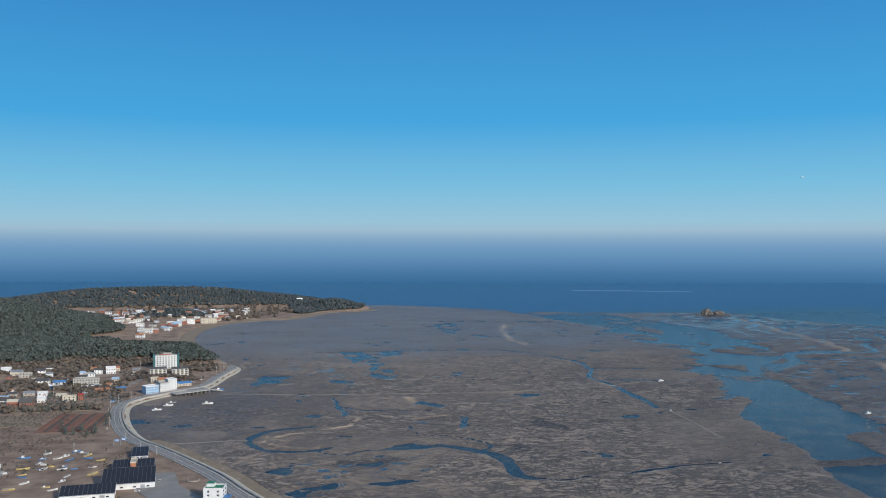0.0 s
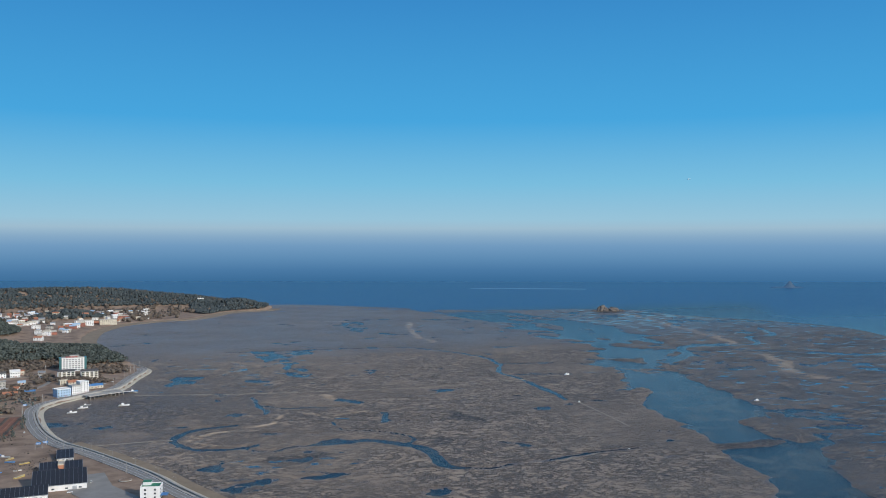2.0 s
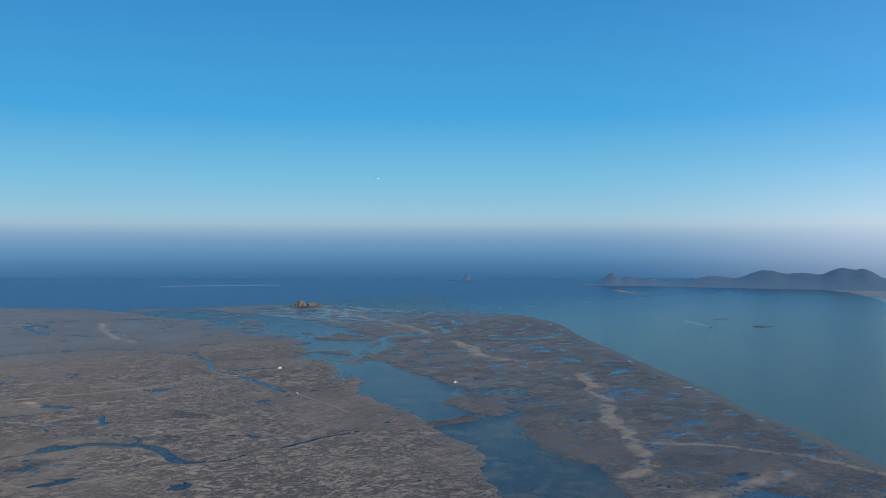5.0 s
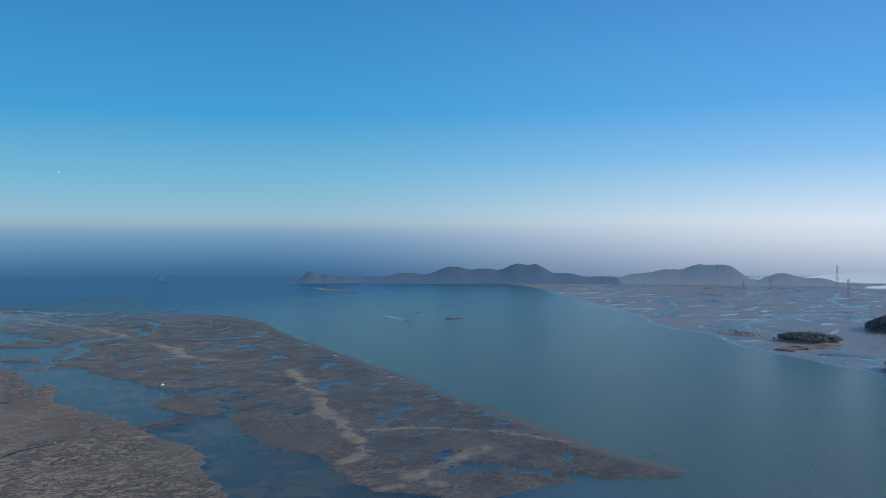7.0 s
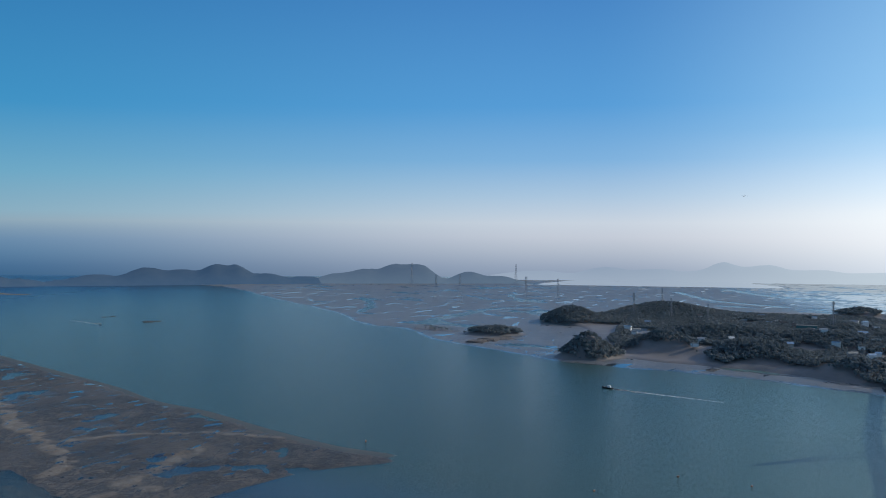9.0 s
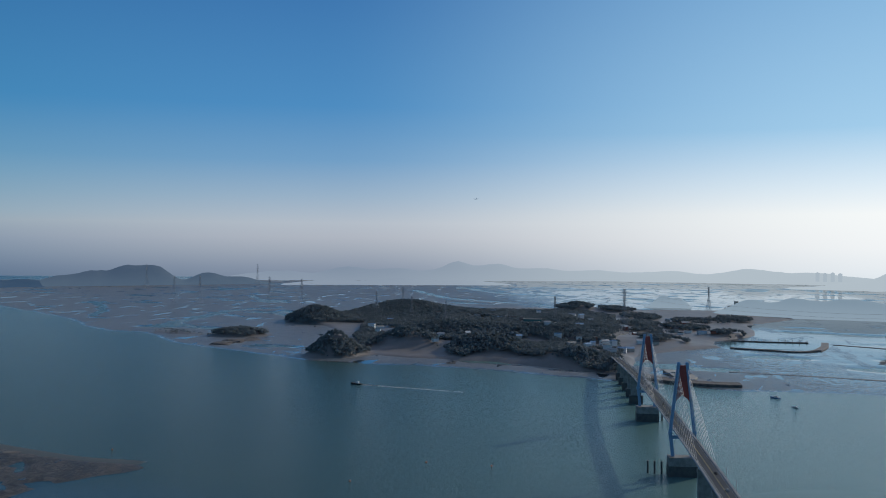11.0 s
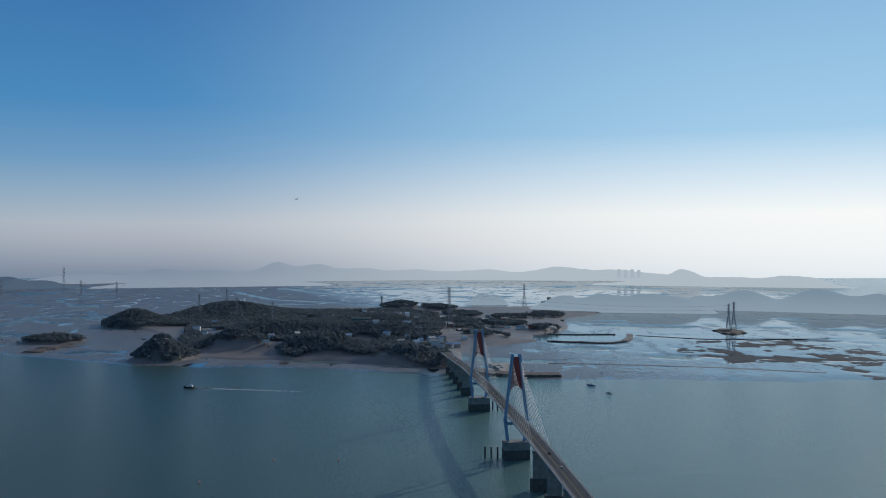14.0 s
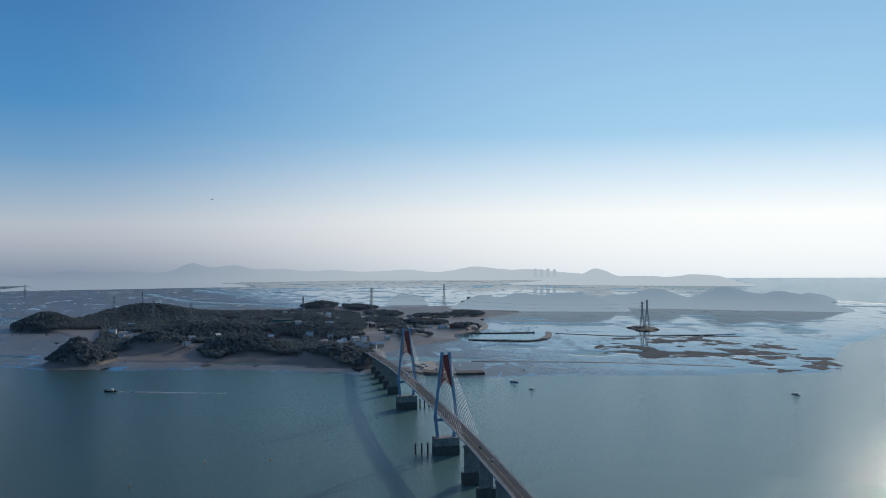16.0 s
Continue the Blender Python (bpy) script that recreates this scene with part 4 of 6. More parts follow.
def grove(name, where, ground, mat, label, high, seed, sprays=30):
    """Close-standing trees in one mesh: each crown is a shell of small leafy sprays, turned every way."""
    rs = np.random.RandomState(seed)
    x, y = where
    k = len(x)
    h = high * (0.65 + 0.7 * rs.rand(k))
    base = np.stack([x, y, ground(x, y)], 1)
    d = rs.randn(k, sprays, 3)
    d /= np.linalg.norm(d, axis=2, keepdims=True)
    d[..., 2] = np.where(d[..., 2] < -0.45, -d[..., 2], d[..., 2])
    wide = np.stack([0.34 * h, 0.34 * h, 0.36 * h], 1)[:, None, :]
    c = base[:, None, :] + d * wide * (0.78 + 0.27 * rs.rand(k, sprays, 1)) + np.stack([0 * h, 0 * h, 0.58 * h], 1)[:, None, :]
    out = d + 0.38 * rs.randn(k, sprays, 3)
    out /= np.linalg.norm(out, axis=2, keepdims=True)
    u = np.cross(out, rs.randn(k, sprays, 3))
    u /= np.linalg.norm(u, axis=2, keepdims=True)
    v = np.cross(out, u)
    r = (h[:, None] * (0.15 + 0.11 * rs.rand(k, sprays)))[..., None]
    q = np.stack([c - u * r, c - v * r * 0.7, c + u * r * 0.9, c + v * r * 0.8], 2).reshape(-1, 3)
    ob = new(name, mesh_np(name, q, np.arange(len(q)).reshape(-1, 4), mat, smooth=False))
    return tagged(ob, label, "woodland", kind="stuff")


grove("pine_wood", scatter(-800, 60, 1440, 2420, 40000, near_woods, 5), land_height, M_PINE, "dense dark green pine wood on the low hill behind the shore", 9.0, 11, 22)
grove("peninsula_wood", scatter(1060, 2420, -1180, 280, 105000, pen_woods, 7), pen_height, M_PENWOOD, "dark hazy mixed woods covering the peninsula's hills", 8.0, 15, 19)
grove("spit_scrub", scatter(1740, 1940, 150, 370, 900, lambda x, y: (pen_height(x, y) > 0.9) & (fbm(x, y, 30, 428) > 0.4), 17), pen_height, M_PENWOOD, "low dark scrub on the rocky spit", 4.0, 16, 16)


# ---------------- distant islands and ranges ----------------
def ridge(name, ox, oy, bumps, depth, mat, label, half, seed, az):
    """A long hill across the view line of azimuth az: bumps are (offset, half-width, height) along it."""
    c, s = math.cos(radians(az)), math.sin(radians(az))

    def prof(u):
        h = np.zeros(u.shape)
        for o, w, k in bumps:
            h = h + (k * np.exp(-((u - o) / (0.85 * w)) ** 2)) ** 3
        return np.cbrt(h) * ease(half - np.abs(u), 0, 0.3 * half) - 1.2

    nu, nv = 150, 13
    U, V = np.meshgrid(np.linspace(-half, half, nu), np.linspace(-1, 1, nv))
    Z = prof(U) * (1 - V * V) * (0.88 + 0.24 * fbm(U, V * depth, 110, seed)) + 5 * (fbm(U, V * 900, 24, seed + 3) - 0.5) * (1 - V * V) * (prof(U) > 3)
    Z = np.where(prof(U) < 0.4, -3, Z) - 1.0 * (np.abs(V) > 0.99)
    X, Y = ox + U * c + V * depth * s, oy - U * s + V * depth * c
    a = (np.arange(nv - 1)[:, None] * nu + np.arange(nu - 1)[None]).ravel()
    me = mesh_np(name, np.stack([X.ravel(), Y.ravel(), Z.ravel()], 1), np.stack([a, a + 1, a + nu + 1, a + nu], 1), mat)
    return tagged(new(name, me), label, "hills", kind="structure")


def azpt(az, r, ox=-150, oy=-30):
    return ox + r * math.sin(radians(az)), oy + r * math.cos(radians(az))


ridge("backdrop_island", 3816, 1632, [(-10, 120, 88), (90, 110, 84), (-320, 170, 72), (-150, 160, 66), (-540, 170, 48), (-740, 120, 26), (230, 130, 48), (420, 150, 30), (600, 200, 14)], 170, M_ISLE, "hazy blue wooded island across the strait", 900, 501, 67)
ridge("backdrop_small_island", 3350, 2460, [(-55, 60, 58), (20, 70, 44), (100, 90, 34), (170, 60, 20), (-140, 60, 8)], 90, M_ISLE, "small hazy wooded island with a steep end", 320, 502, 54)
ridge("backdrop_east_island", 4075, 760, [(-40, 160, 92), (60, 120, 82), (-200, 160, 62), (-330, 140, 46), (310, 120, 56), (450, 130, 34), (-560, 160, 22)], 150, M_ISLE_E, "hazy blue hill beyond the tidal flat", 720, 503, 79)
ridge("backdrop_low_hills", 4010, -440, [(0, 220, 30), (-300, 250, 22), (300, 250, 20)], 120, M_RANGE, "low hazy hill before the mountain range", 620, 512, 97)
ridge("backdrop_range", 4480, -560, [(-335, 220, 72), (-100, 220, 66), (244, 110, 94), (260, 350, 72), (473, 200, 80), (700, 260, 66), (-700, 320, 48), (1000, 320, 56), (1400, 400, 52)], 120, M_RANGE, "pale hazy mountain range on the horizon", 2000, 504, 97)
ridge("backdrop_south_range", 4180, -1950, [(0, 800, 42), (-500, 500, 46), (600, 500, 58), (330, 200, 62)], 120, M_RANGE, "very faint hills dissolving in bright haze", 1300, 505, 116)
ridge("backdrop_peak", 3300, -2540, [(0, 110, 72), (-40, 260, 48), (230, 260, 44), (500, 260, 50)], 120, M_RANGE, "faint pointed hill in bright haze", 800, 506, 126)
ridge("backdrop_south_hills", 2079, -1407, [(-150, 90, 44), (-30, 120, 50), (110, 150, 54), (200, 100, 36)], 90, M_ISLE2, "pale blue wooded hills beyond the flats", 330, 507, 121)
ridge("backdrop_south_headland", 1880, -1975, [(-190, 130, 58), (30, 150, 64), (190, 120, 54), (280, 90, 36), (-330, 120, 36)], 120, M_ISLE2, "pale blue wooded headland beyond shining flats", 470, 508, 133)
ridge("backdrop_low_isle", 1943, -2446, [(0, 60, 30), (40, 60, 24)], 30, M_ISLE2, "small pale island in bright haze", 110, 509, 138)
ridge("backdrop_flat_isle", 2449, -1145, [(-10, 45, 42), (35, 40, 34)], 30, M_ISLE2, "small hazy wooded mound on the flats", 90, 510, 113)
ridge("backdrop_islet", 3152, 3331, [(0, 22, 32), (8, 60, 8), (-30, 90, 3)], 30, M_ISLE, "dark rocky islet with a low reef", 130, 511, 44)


# ---------------- the bridge ----------------
BX, BY = 540.0, -354.0
UX, UY = 0.9685, -0.2490
BTURN = math.degrees(math.atan2(UY, UX))
BRIDGE = pose(BX, BY, 0, 0, 0, BTURN)


def deck_z(s):
    return 40.0 - 0.00006 * (s - 120) ** 2 if s < 360 else 36.5 - (s - 360) * 0.05


def make_bridge():
    b = thing("cable_stayed_bridge", BRIDGE, "long cable-stayed road bridge with pale blue pylons and red panels", "bridge")
    stations = list(range(-640, 641, 20))
    # deck: road slab over a blue box girder
    prof = [(-7.9, 0), (6.6, 0), (6.6, -0.9), (3.6, -3.2), (-4.8, -3.2), (-7.9, -0.9)]
    g, road, walkw = Geo(), Geo(), Geo()
    for s0, s1 in zip(stations, stations[1:]):
        ring = [(s, y, deck_z(s) + z) for s in (s0, s1) for y, z in prof]
        g.add(ring, [(k, (k + 1) % 6, 6 + (k + 1) % 6, 6 + k) for k in range(6)])
        road.add([(s, y, deck_z(s) + 0.03) for s in (s0, s1) for y in (-6.3, 5.0)], [(0, 1, 3, 2)])
    part("girder", g, M_TOWER, b, "pale blue steel box girder")
    part("roadway", road, M_DECK, b, "grey two-lane asphalt roadway")
    for y in (-7.2, 5.9):
        k = Geo()
        for s0, s1 in zip(stations, stations[1:]):
            k.beam((s0, y, deck_z(s0) + 0.12), (s1, y, deck_z(s1) + 0.12), 1.3, 0.24)
        part("kerb", k, M_CONC, b, "pale concrete walkway kerb")
        r = Geo()
        for s0, s1 in zip(stations, stations[1:]):
            for dz in (0.75, 1.25):
                r.beam((s0, y * 1.06, deck_z(s0) + dz), (s1, y * 1.06, deck_z(s1) + dz), 0.14, 0.14)
            for q in range(5):
                s = s0 + q * 4
                r.box(s, y * 1.06, deck_z(s), 0.16, 0.16, 1.3)
        part("railing", r, M_METAL, b, "galvanised railing")
    for y, dash in ((-0.65, False), (-5.4, False), (4.1, False)):
        c = Geo()
        for s0, s1 in zip(stations, stations[1:]):
            c.add([(s, y + e, deck_z(s) + 0.05) for s in (s0, s1) for e in (-0.12, 0.12)], [(0, 1, 3, 2)])
        part("lane_line", c, M_YELLOW if y == -0.65 else M_LINE, b)
    # towers
    for s in (0.0, 240.0):
        foot = part("tower_foundation", Geo().box(s, 0, 9.5, 13, 25, 7.5).box(s, 0, 16.6, 12, 24, 0.6), M_PIER, b, "heavy concrete foundation in the water")
        part("tide_band", Geo().box(s, 0, -3, 13.3, 25.3, 12.5), M_TIDE, foot, "dark tide-stained base")
        tw = part("tower", Geo().box(s, 0, deck_z(s) - 6.2, 2.6, 20, 2.6), M_TOWER, b, "pale blue A-shaped steel pylon")
        for e in (-1, 1):
            g = Geo()
            for (ya, za), (yb, zb), w in (((8.2, 17.2), (10.6, 38), 2.9), ((10.6, 38), (3.6, 100), 2.6)):
                a, c = Vector((s, e * ya, za)), Vector((s, e * yb, zb))
                pts = [(p.x + i * w / 2, p.y + j * w / 2, p.z) for p in (a, c) for i, j in ((-1, -1), (1, -1), (1, 1), (-1, 1))]
                g.add(pts, [(3, 2, 1, 0), (4, 5, 6, 7), (0, 1, 5, 4), (1, 2, 6, 5), (2, 3, 7, 6), (3, 0, 4, 7)])
            g.box(s, e * 10.6, 37.0, 3.4, 3.4, 2.4)
            g.box(s, e * 3.6, 99.6, 3.0, 3.0, 1.6, 0, 0.8)
            part("tower_leg", g, M_TOWER, tw)
        g = Geo()
        n = 10
        half = lambda z: 10.6 - (z - 38) / 62 * 7.0 - 1.2
        zt, zb = 98.5, lambda q: 66 + 5.0 * (1 - q * q)
        pts = []
        for k in range(n + 1):
            q = -1 + 2 * k / n
            for x in (-0.9, 0.9):
                pts += [(s + x, q * half(zb(q)), zb(q)), (s + x, q * half(zt), zt)]
        g.add(pts, [f for k in range(0, 4 * n, 4) for f in ((k, k + 4, k + 5, k + 1), (k + 2, k + 3, k + 7, k + 6), (k, k + 2, k + 6, k + 4), (k + 1, k + 5, k + 7, k + 3))])
        part("tower_panel", g, M_RED, tw, "red infill panel between the legs")
        # stays
        for e in (-1, 1):
            for d in (-1, 1):
                for k in range(9):
                    top = 96.0 - 2.6 * (8 - k)
                    yy = e * (10.6 - (top - 38) / 62 * 7.0)
                    at = s + d * (17 + 11.6 * k)
                    part("stay_cable", Geo().rod((s, yy, top), (at, 6.3 if e > 0 else -7.6, deck_z(at) + 0.4), 0.13, 0.13, 5), M_CABLE, b)
    # piers of the approaches
    for s in (-110, -160, -212, -264, -316, -368, -420, -472, -524, 352, 402, 452, 500, 546):
        top = deck_z(s) - 3.2
        wide = 13 if s in (-110, 352) else 11
        p = part("pier", Geo().box(s, 0, 10, 3.6, wide, top - 12).box(s, 0, top - 2.2, 4.4, wide + 1.2, 2.2), M_PIER, b, "concrete wall pier")
        part("pier_base", Geo().box(s, 0, -3, 8, wide + 4, 13.5), M_TIDE, p, "dark tide-stained base")
    # lamp posts along the south walkway
    for k in range(-20, 20):
        s = k * 32 + 16
        z = deck_z(s)
        part("lamp_post", Geo().rod((s, -7.5, z), (s, -7.5, z + 8.5), 0.13, 0.08).rod((s, -7.5, z + 8.4), (s, -5.8, z + 8.9), 0.07, 0.06).box(s, -5.6, z + 8.8, 0.35, 0.9, 0.16), M_METAL, b, "slim grey lamp post")
    return b


make_bridge()


def mooring_pile(x, y, h):
    t = thing("mooring_pile", pose(x, y, 0), "dark steel mooring pile standing in the water by the bridge", "pile", "guard piles at the bridge towers")
    part("shaft", Geo().rod((0, 0, -3), (0, 0, h), 0.9, 0.9, 10), M_TIDE, t)
    part("cap", Geo().rod((0, 0, h), (0, 0, h + 0.6), 1.05, 0.8, 10), M_PIER, t)


for tower in (0, 240):
    for k in range(3):
        p = BRIDGE @ Vector((tower + 3 + k, (17.5 + 6 * k) * (1 if tower == 0 else -1), 0))
        mooring_pile(p.x, p.y, 11)


# ---------------- vehicles and boats ----------------
def car(m, paint, label):
    t = thing("car", m, label, "car")
    g = Geo()
    g.add([(x, y, z) for x, w, z in ((-2.2, 0.80, 0.35), (2.2, 0.78, 0.35), (2.25, 0.80, 0.75), (1.1, 0.86, 0.95), (-2.15, 0.84, 0.98), (-2.25, 0.84, 0.6)) for y in (-w, w)],
          [(0, 2, 3, 1), (2, 4, 5, 3), (4, 6, 7, 5), (6, 8, 9, 7), (8, 10, 11, 9), (10, 0, 1, 11), (0, 10, 8, 6, 4, 2), (1, 3, 5, 7, 9, 11)])
    part("body", g, paint, t)
    c = Geo().add([(x, y, z) for x, w, z in ((1.0, 0.80, 0.95), (0.35, 0.62, 1.45), (-1.4, 0.62, 1.47), (-2.0, 0.80, 0.97)) for y in (-w, w)], [(0, 2, 3, 1), (2, 4, 5, 3), (4, 6, 7, 5), (0, 6, 4, 2), (1, 3, 5, 7)])
    part("cabin", c, M_GLASS, t, "dark glazed cabin")
    part("car_roof", Geo().box(-0.5, 0, 1.46, 1.75, 1.24, 0.06), paint, t)
    for x in (-1.4, 1.4):
        for y in (-0.75, 0.75):
            part("wheel", Geo().rod((x, y - 0.12, 0.33), (x, y + 0.12, 0.33), 0.33, 0.33, 10), M_BLACK, t)
    return t


for s, y, back, paint, label in ((-172, -2.4, False, M_WHITE, "white car driving lane of the bridge"), (-132, -2.4, True, M_BLACK, "dark car on the bridge roadway"), (70, 2.4, False, M_METAL, "grey car on the bridge roadway"),
                                 (128, -2.4, True, M_BLACK, "dark van-like car on the bridge roadway"), (300, 2.4, False, M_WHITE, "white car on the far bridge span"), (455, 2.4, False, M_WHITE, "white car near the bridge end")):
    car(BRIDGE @ pose(s, y, deck_z(s) + 0.05, 0, 0, 180 if back else 0), paint, label)


def boat(m, length, hull, label, cabin=True, mast=False, group=""):
    t = thing("boat", m, label, "boat", group)
    w, h, n = length * 0.15, length * 0.11, 7
    g, pts = Geo(), []
    for k in range(n):
        u = k / (n - 1)
        x = length * (u - 0.5)
        half = w * (1 - max(0, (u - 0.45) / 0.55) ** 2.2) * (0.88 + 0.12 * min(1, u * 4))
        rise = h * (1 + 0.5 * u * u)
        pts += [(x, -half, rise), (x, -half * 0.55, 0.08 * h), (x, half * 0.55, 0.08 * h), (x, half, rise)]
    f = [(k * 4 + j, k * 4 + j + 1, k * 4 + j + 5, k * 4 + j + 4) for k in range(n - 1) for j in range(3)] + [(3, 2, 1, 0)]
    g.add(pts, f)
    part("hull", g, hull, t)
    d = Geo().add([(p[0], p[1] * 0.93, p[2] - 0.18 * h) for k in range(n) for p in (pts[4 * k], pts[4 * k + 3])], [(2 * k, 2 * k + 2, 2 * k + 3, 2 * k + 1) for k in range(n - 1)])
    part("deck", d, M_METAL, t, "grey deck")
    if cabin:
        c = part("wheelhouse", Geo().box(-0.12 * length, 0, h * 0.8, length * 0.26, w * 1.2, length * 0.17, 0, 0.88), M_WHITE, t, "white wheelhouse")
        part("windscreen", Geo().box(0.005 * length, 0, h * 0.8 + length * 0.09, length * 0.03, w * 1.05, length * 0.05), M_GLASS, c)
    if mast:
        part("mast", Geo().rod((-0.2 * length, 0, h), (-0.2 * length, 0, h + length * 0.42), 0.09, 0.05), M_METAL, t)
    return t


MOORED = [((658, 1181), 20, 11, M_WHITE, "white fishing boat stranded on the mud"), ((549, 962), 75, 8, M_CREAM, "small pale boat stranded on the mud"), ((-44, 1152), 10, 12, M_WHITE, "white motor boat lying on the mud by the seawall"),
          ((-56, 1125), 5, 11, M_WHITE, "white open boat lying on the mud by the seawall"), ((4, 1153), -5, 13, M_WHITE, "long white boat lying on the mud"), ((771, 886), 15, 10, M_WHITE, "white fishing boat in the shallow creek"),
          ((462, 720), 30, 5, M_WHITE, "small white skiff at a creek's end"), ((-40, 1172), 8, 10, M_METAL, "dark grey boat lying on the mud"), ((20, 1262), 10, 12, M_BLUE, "blue and white boat beside the landing stage")]
for (x, y), a, ln, hull, label in MOORED:
    boat(pose(x, y, max(0.0, float(flat_height(np.array([float(x)]), np.array([float(y)]))[0])) - 0.1, 0, 0, a), ln, hull, label, ln > 7, ln > 9, "boats left on the mud")
for (x, y), a, ln, hull, label in (((892, -641), 35, 14, M_BLUE, "fishing boat moored off the far shore"), ((825, -630), 20, 10, M_WHITE, "small white boat moored in the channel"), ((984, -713), 10, 12, M_BLUE, "blue boat aground near the far shore"),
                                  ((627, -930), 5, 13, M_METAL, "dark fishing boat moored in glittering water"), ((1076, -92), 59, 18, M_BLACK, "dark-hulled motor boat under way with a long wake")):
    boat(pose(x, y, -0.3, 0, 0, a), ln, hull, label, True, True)


def wake(x, y, turn, length, label):
    """Foam behind a boat: a dense white trail that thins out into two broken lines."""
    g = Geo()
    rs = random.Random(4)
    n = int(length / 1.5)
    for k in range(n):
        u = k / n
        if rs.random() < 0.5 * u:
            continue
        for side in (-1, 1):
            o = side * (0.5 + 2.0 * u) + rs.uniform(-0.3, 0.3)
            w = (6.0 * (1 - u) ** 1.4 + 0.8) * rs.uniform(0.6, 1.3)
            a, b = -k * 1.5, -k * 1.5 - rs.uniform(1.2, 2.6)
            g.add([(a, o - w / 2, 0.03), (b, o - w * 0.4, 0.03), (b - 0.3, o + w * 0.4, 0.03), (a - 0.2, o + w / 2, 0.03)], [(0, 3, 2, 1)])
    single("boat_wake", g, M_FOAM, label, "wake", kind="stuff", m=pose(x, y, 0.02, 0, 0, turn))


wake(1071, -100, 59, 165, "white foaming wake behind a motor boat")


# ---------------- village: shore road and seawall ----------------
def ribbon(name, pts, wide, z, mat, thick=0.25):
    """A strip that follows a plan line, with its top at z."""
    g = Geo()
    p = [Vector((x, y, 0)) for x, y in pts]
    row = []
    for k, a in enumerate(p):
        d = (p[min(k + 1, len(p) - 1)] - p[max(k - 1, 0)]).normalized()
        s = Vector((-d.y, d.x, 0)) * wide / 2
        zz = z if not callable(z) else z(a.x, a.y)
        row += [(a.x + s.x, a.y + s.y, zz), (a.x - s.x, a.y - s.y, zz), (a.x - s.x, a.y - s.y, zz - thick), (a.x + s.x, a.y + s.y, zz - thick)]
    f = [(4 * k + j, 4 * k + 4 + j, 4 * k + 4 + (j + 1) % 4, 4 * k + (j + 1) % 4) for k in range(len(p) - 1) for j in range(4)]
    g.add(row, f + [(3, 2, 1, 0), tuple(len(row) - 4 + j for j in range(4))])
    return g


def offset_line(pts, d):
    out = []
    for k, (x, y) in enumerate(pts):
        a, b = pts[max(k - 1, 0)], pts[min(k + 1, len(pts) - 1)]
        dx, dy = b[0] - a[0], b[1] - a[1]
        n = math.hypot(dx, dy) or 1
        out.append((x - dy / n * d, y + dx / n * d))
    return out


def lh(x, y):
    return float(land_height(np.array([float(x)]), np.array([float(y)]))[0])


WALL_LINE = [p for p in COAST if p[1] < 1560]
single("seawall", ribbon("seawall", WALL_LINE, 1.6, 5.0, M_CONC, 6.5), M_CONC, "pale concrete seawall along the shore road", "seawall", kind="structure")
single("seawall_apron", ribbon("seawall_apron", offset_line(WALL_LINE, -4.2), 6.0, 1.7, M_CONC, 2.5), M_CREAM, "sloping pale stone apron at the foot of the seawall", "revetment", kind="structure")
beach = [(x, y) for x, y in offset_line(BAY, -14) if y > 1880]
single("ground_beach", ribbon("beach", beach, 46, 1.6, M_FIELD, 1.4), M_FIELD, "narrow sandy beach round the bay", "beach", kind="structure")
single("ground_shore_sand", ribbon("shore_sand", [p for p in offset_line(COAST, -11) if p[1] < 950], 16, 1.35, M_FIELD, 1.5), M_FIELD, "strip of brown sand below the seawall", "sand", kind="structure")
ROAD_LINE = [p for p in offset_line(COAST, 9.5) if p[1] < 1500]
single("road", ribbon("road", ROAD_LINE, 9.5, lambda x, y: 3.75, M_ROAD, 0.6), M_ROAD, "grey two-lane shore road", "road", kind="structure")
single("pavement", ribbon("pavement", [p for p in offset_line(COAST, 3.0) if p[1] < 1500], 2.4, 4.0, M_CONC, 0.8), M_CONC, "pale pavement beside the seawall", "pavement", kind="structure")
for off in (9.5, 13.9, 5.2):
    single("road_marking", ribbon("marking", [p for p in offset_line(COAST, off) if p[1] < 1500], 0.25, 3.79, M_LINE, 0.03), M_LINE, "painted road line", "road marking", kind="structure")
single("road_to_village", ribbon("lane", smooth_line([(-104, 1180), (-120, 1240), (-112, 1300), (-90, 1380), (-110, 1440), (-190, 1430)]), 6, lambda x, y: lh(x, y) + 0.35, M_ROAD, 0.8), M_ROAD, "narrow grey village lane", "road", kind="structure")
single("forecourt", ribbon("forecourt", [(-10, 690), (-36, 750), (-42, 800)], 34, 3.7, M_ROAD, 0.5), M_ROAD, "grey paved forecourt beside the road", "forecourt", kind="structure")


# ---------------- buildings ----------------
def wall_windows(parent, w, d, storeys, cols, side_cols, sill=1.0, floor_h=3.0, wide=1.5, high=1.5):
    """Panes set into frames on the front (-y), back and both ends."""
    for fl in range(storeys):
        z = sill + fl * floor_h
        for k in range(cols):
            x = (k + 0.5) / cols * w - w / 2
            part("window", Geo().box(x, -d / 2 - 0.03, z, wide, 0.12, high), M_GLASS, parent)
        for k in range(side_cols):
            y = (k + 0.5) / side_cols * d - d / 2
            for s in (-1, 1):
                part("window", Geo().box(s * (w / 2 + 0.03), y, z, 0.12, wide, high), M_GLASS, parent)


PLOTS = []


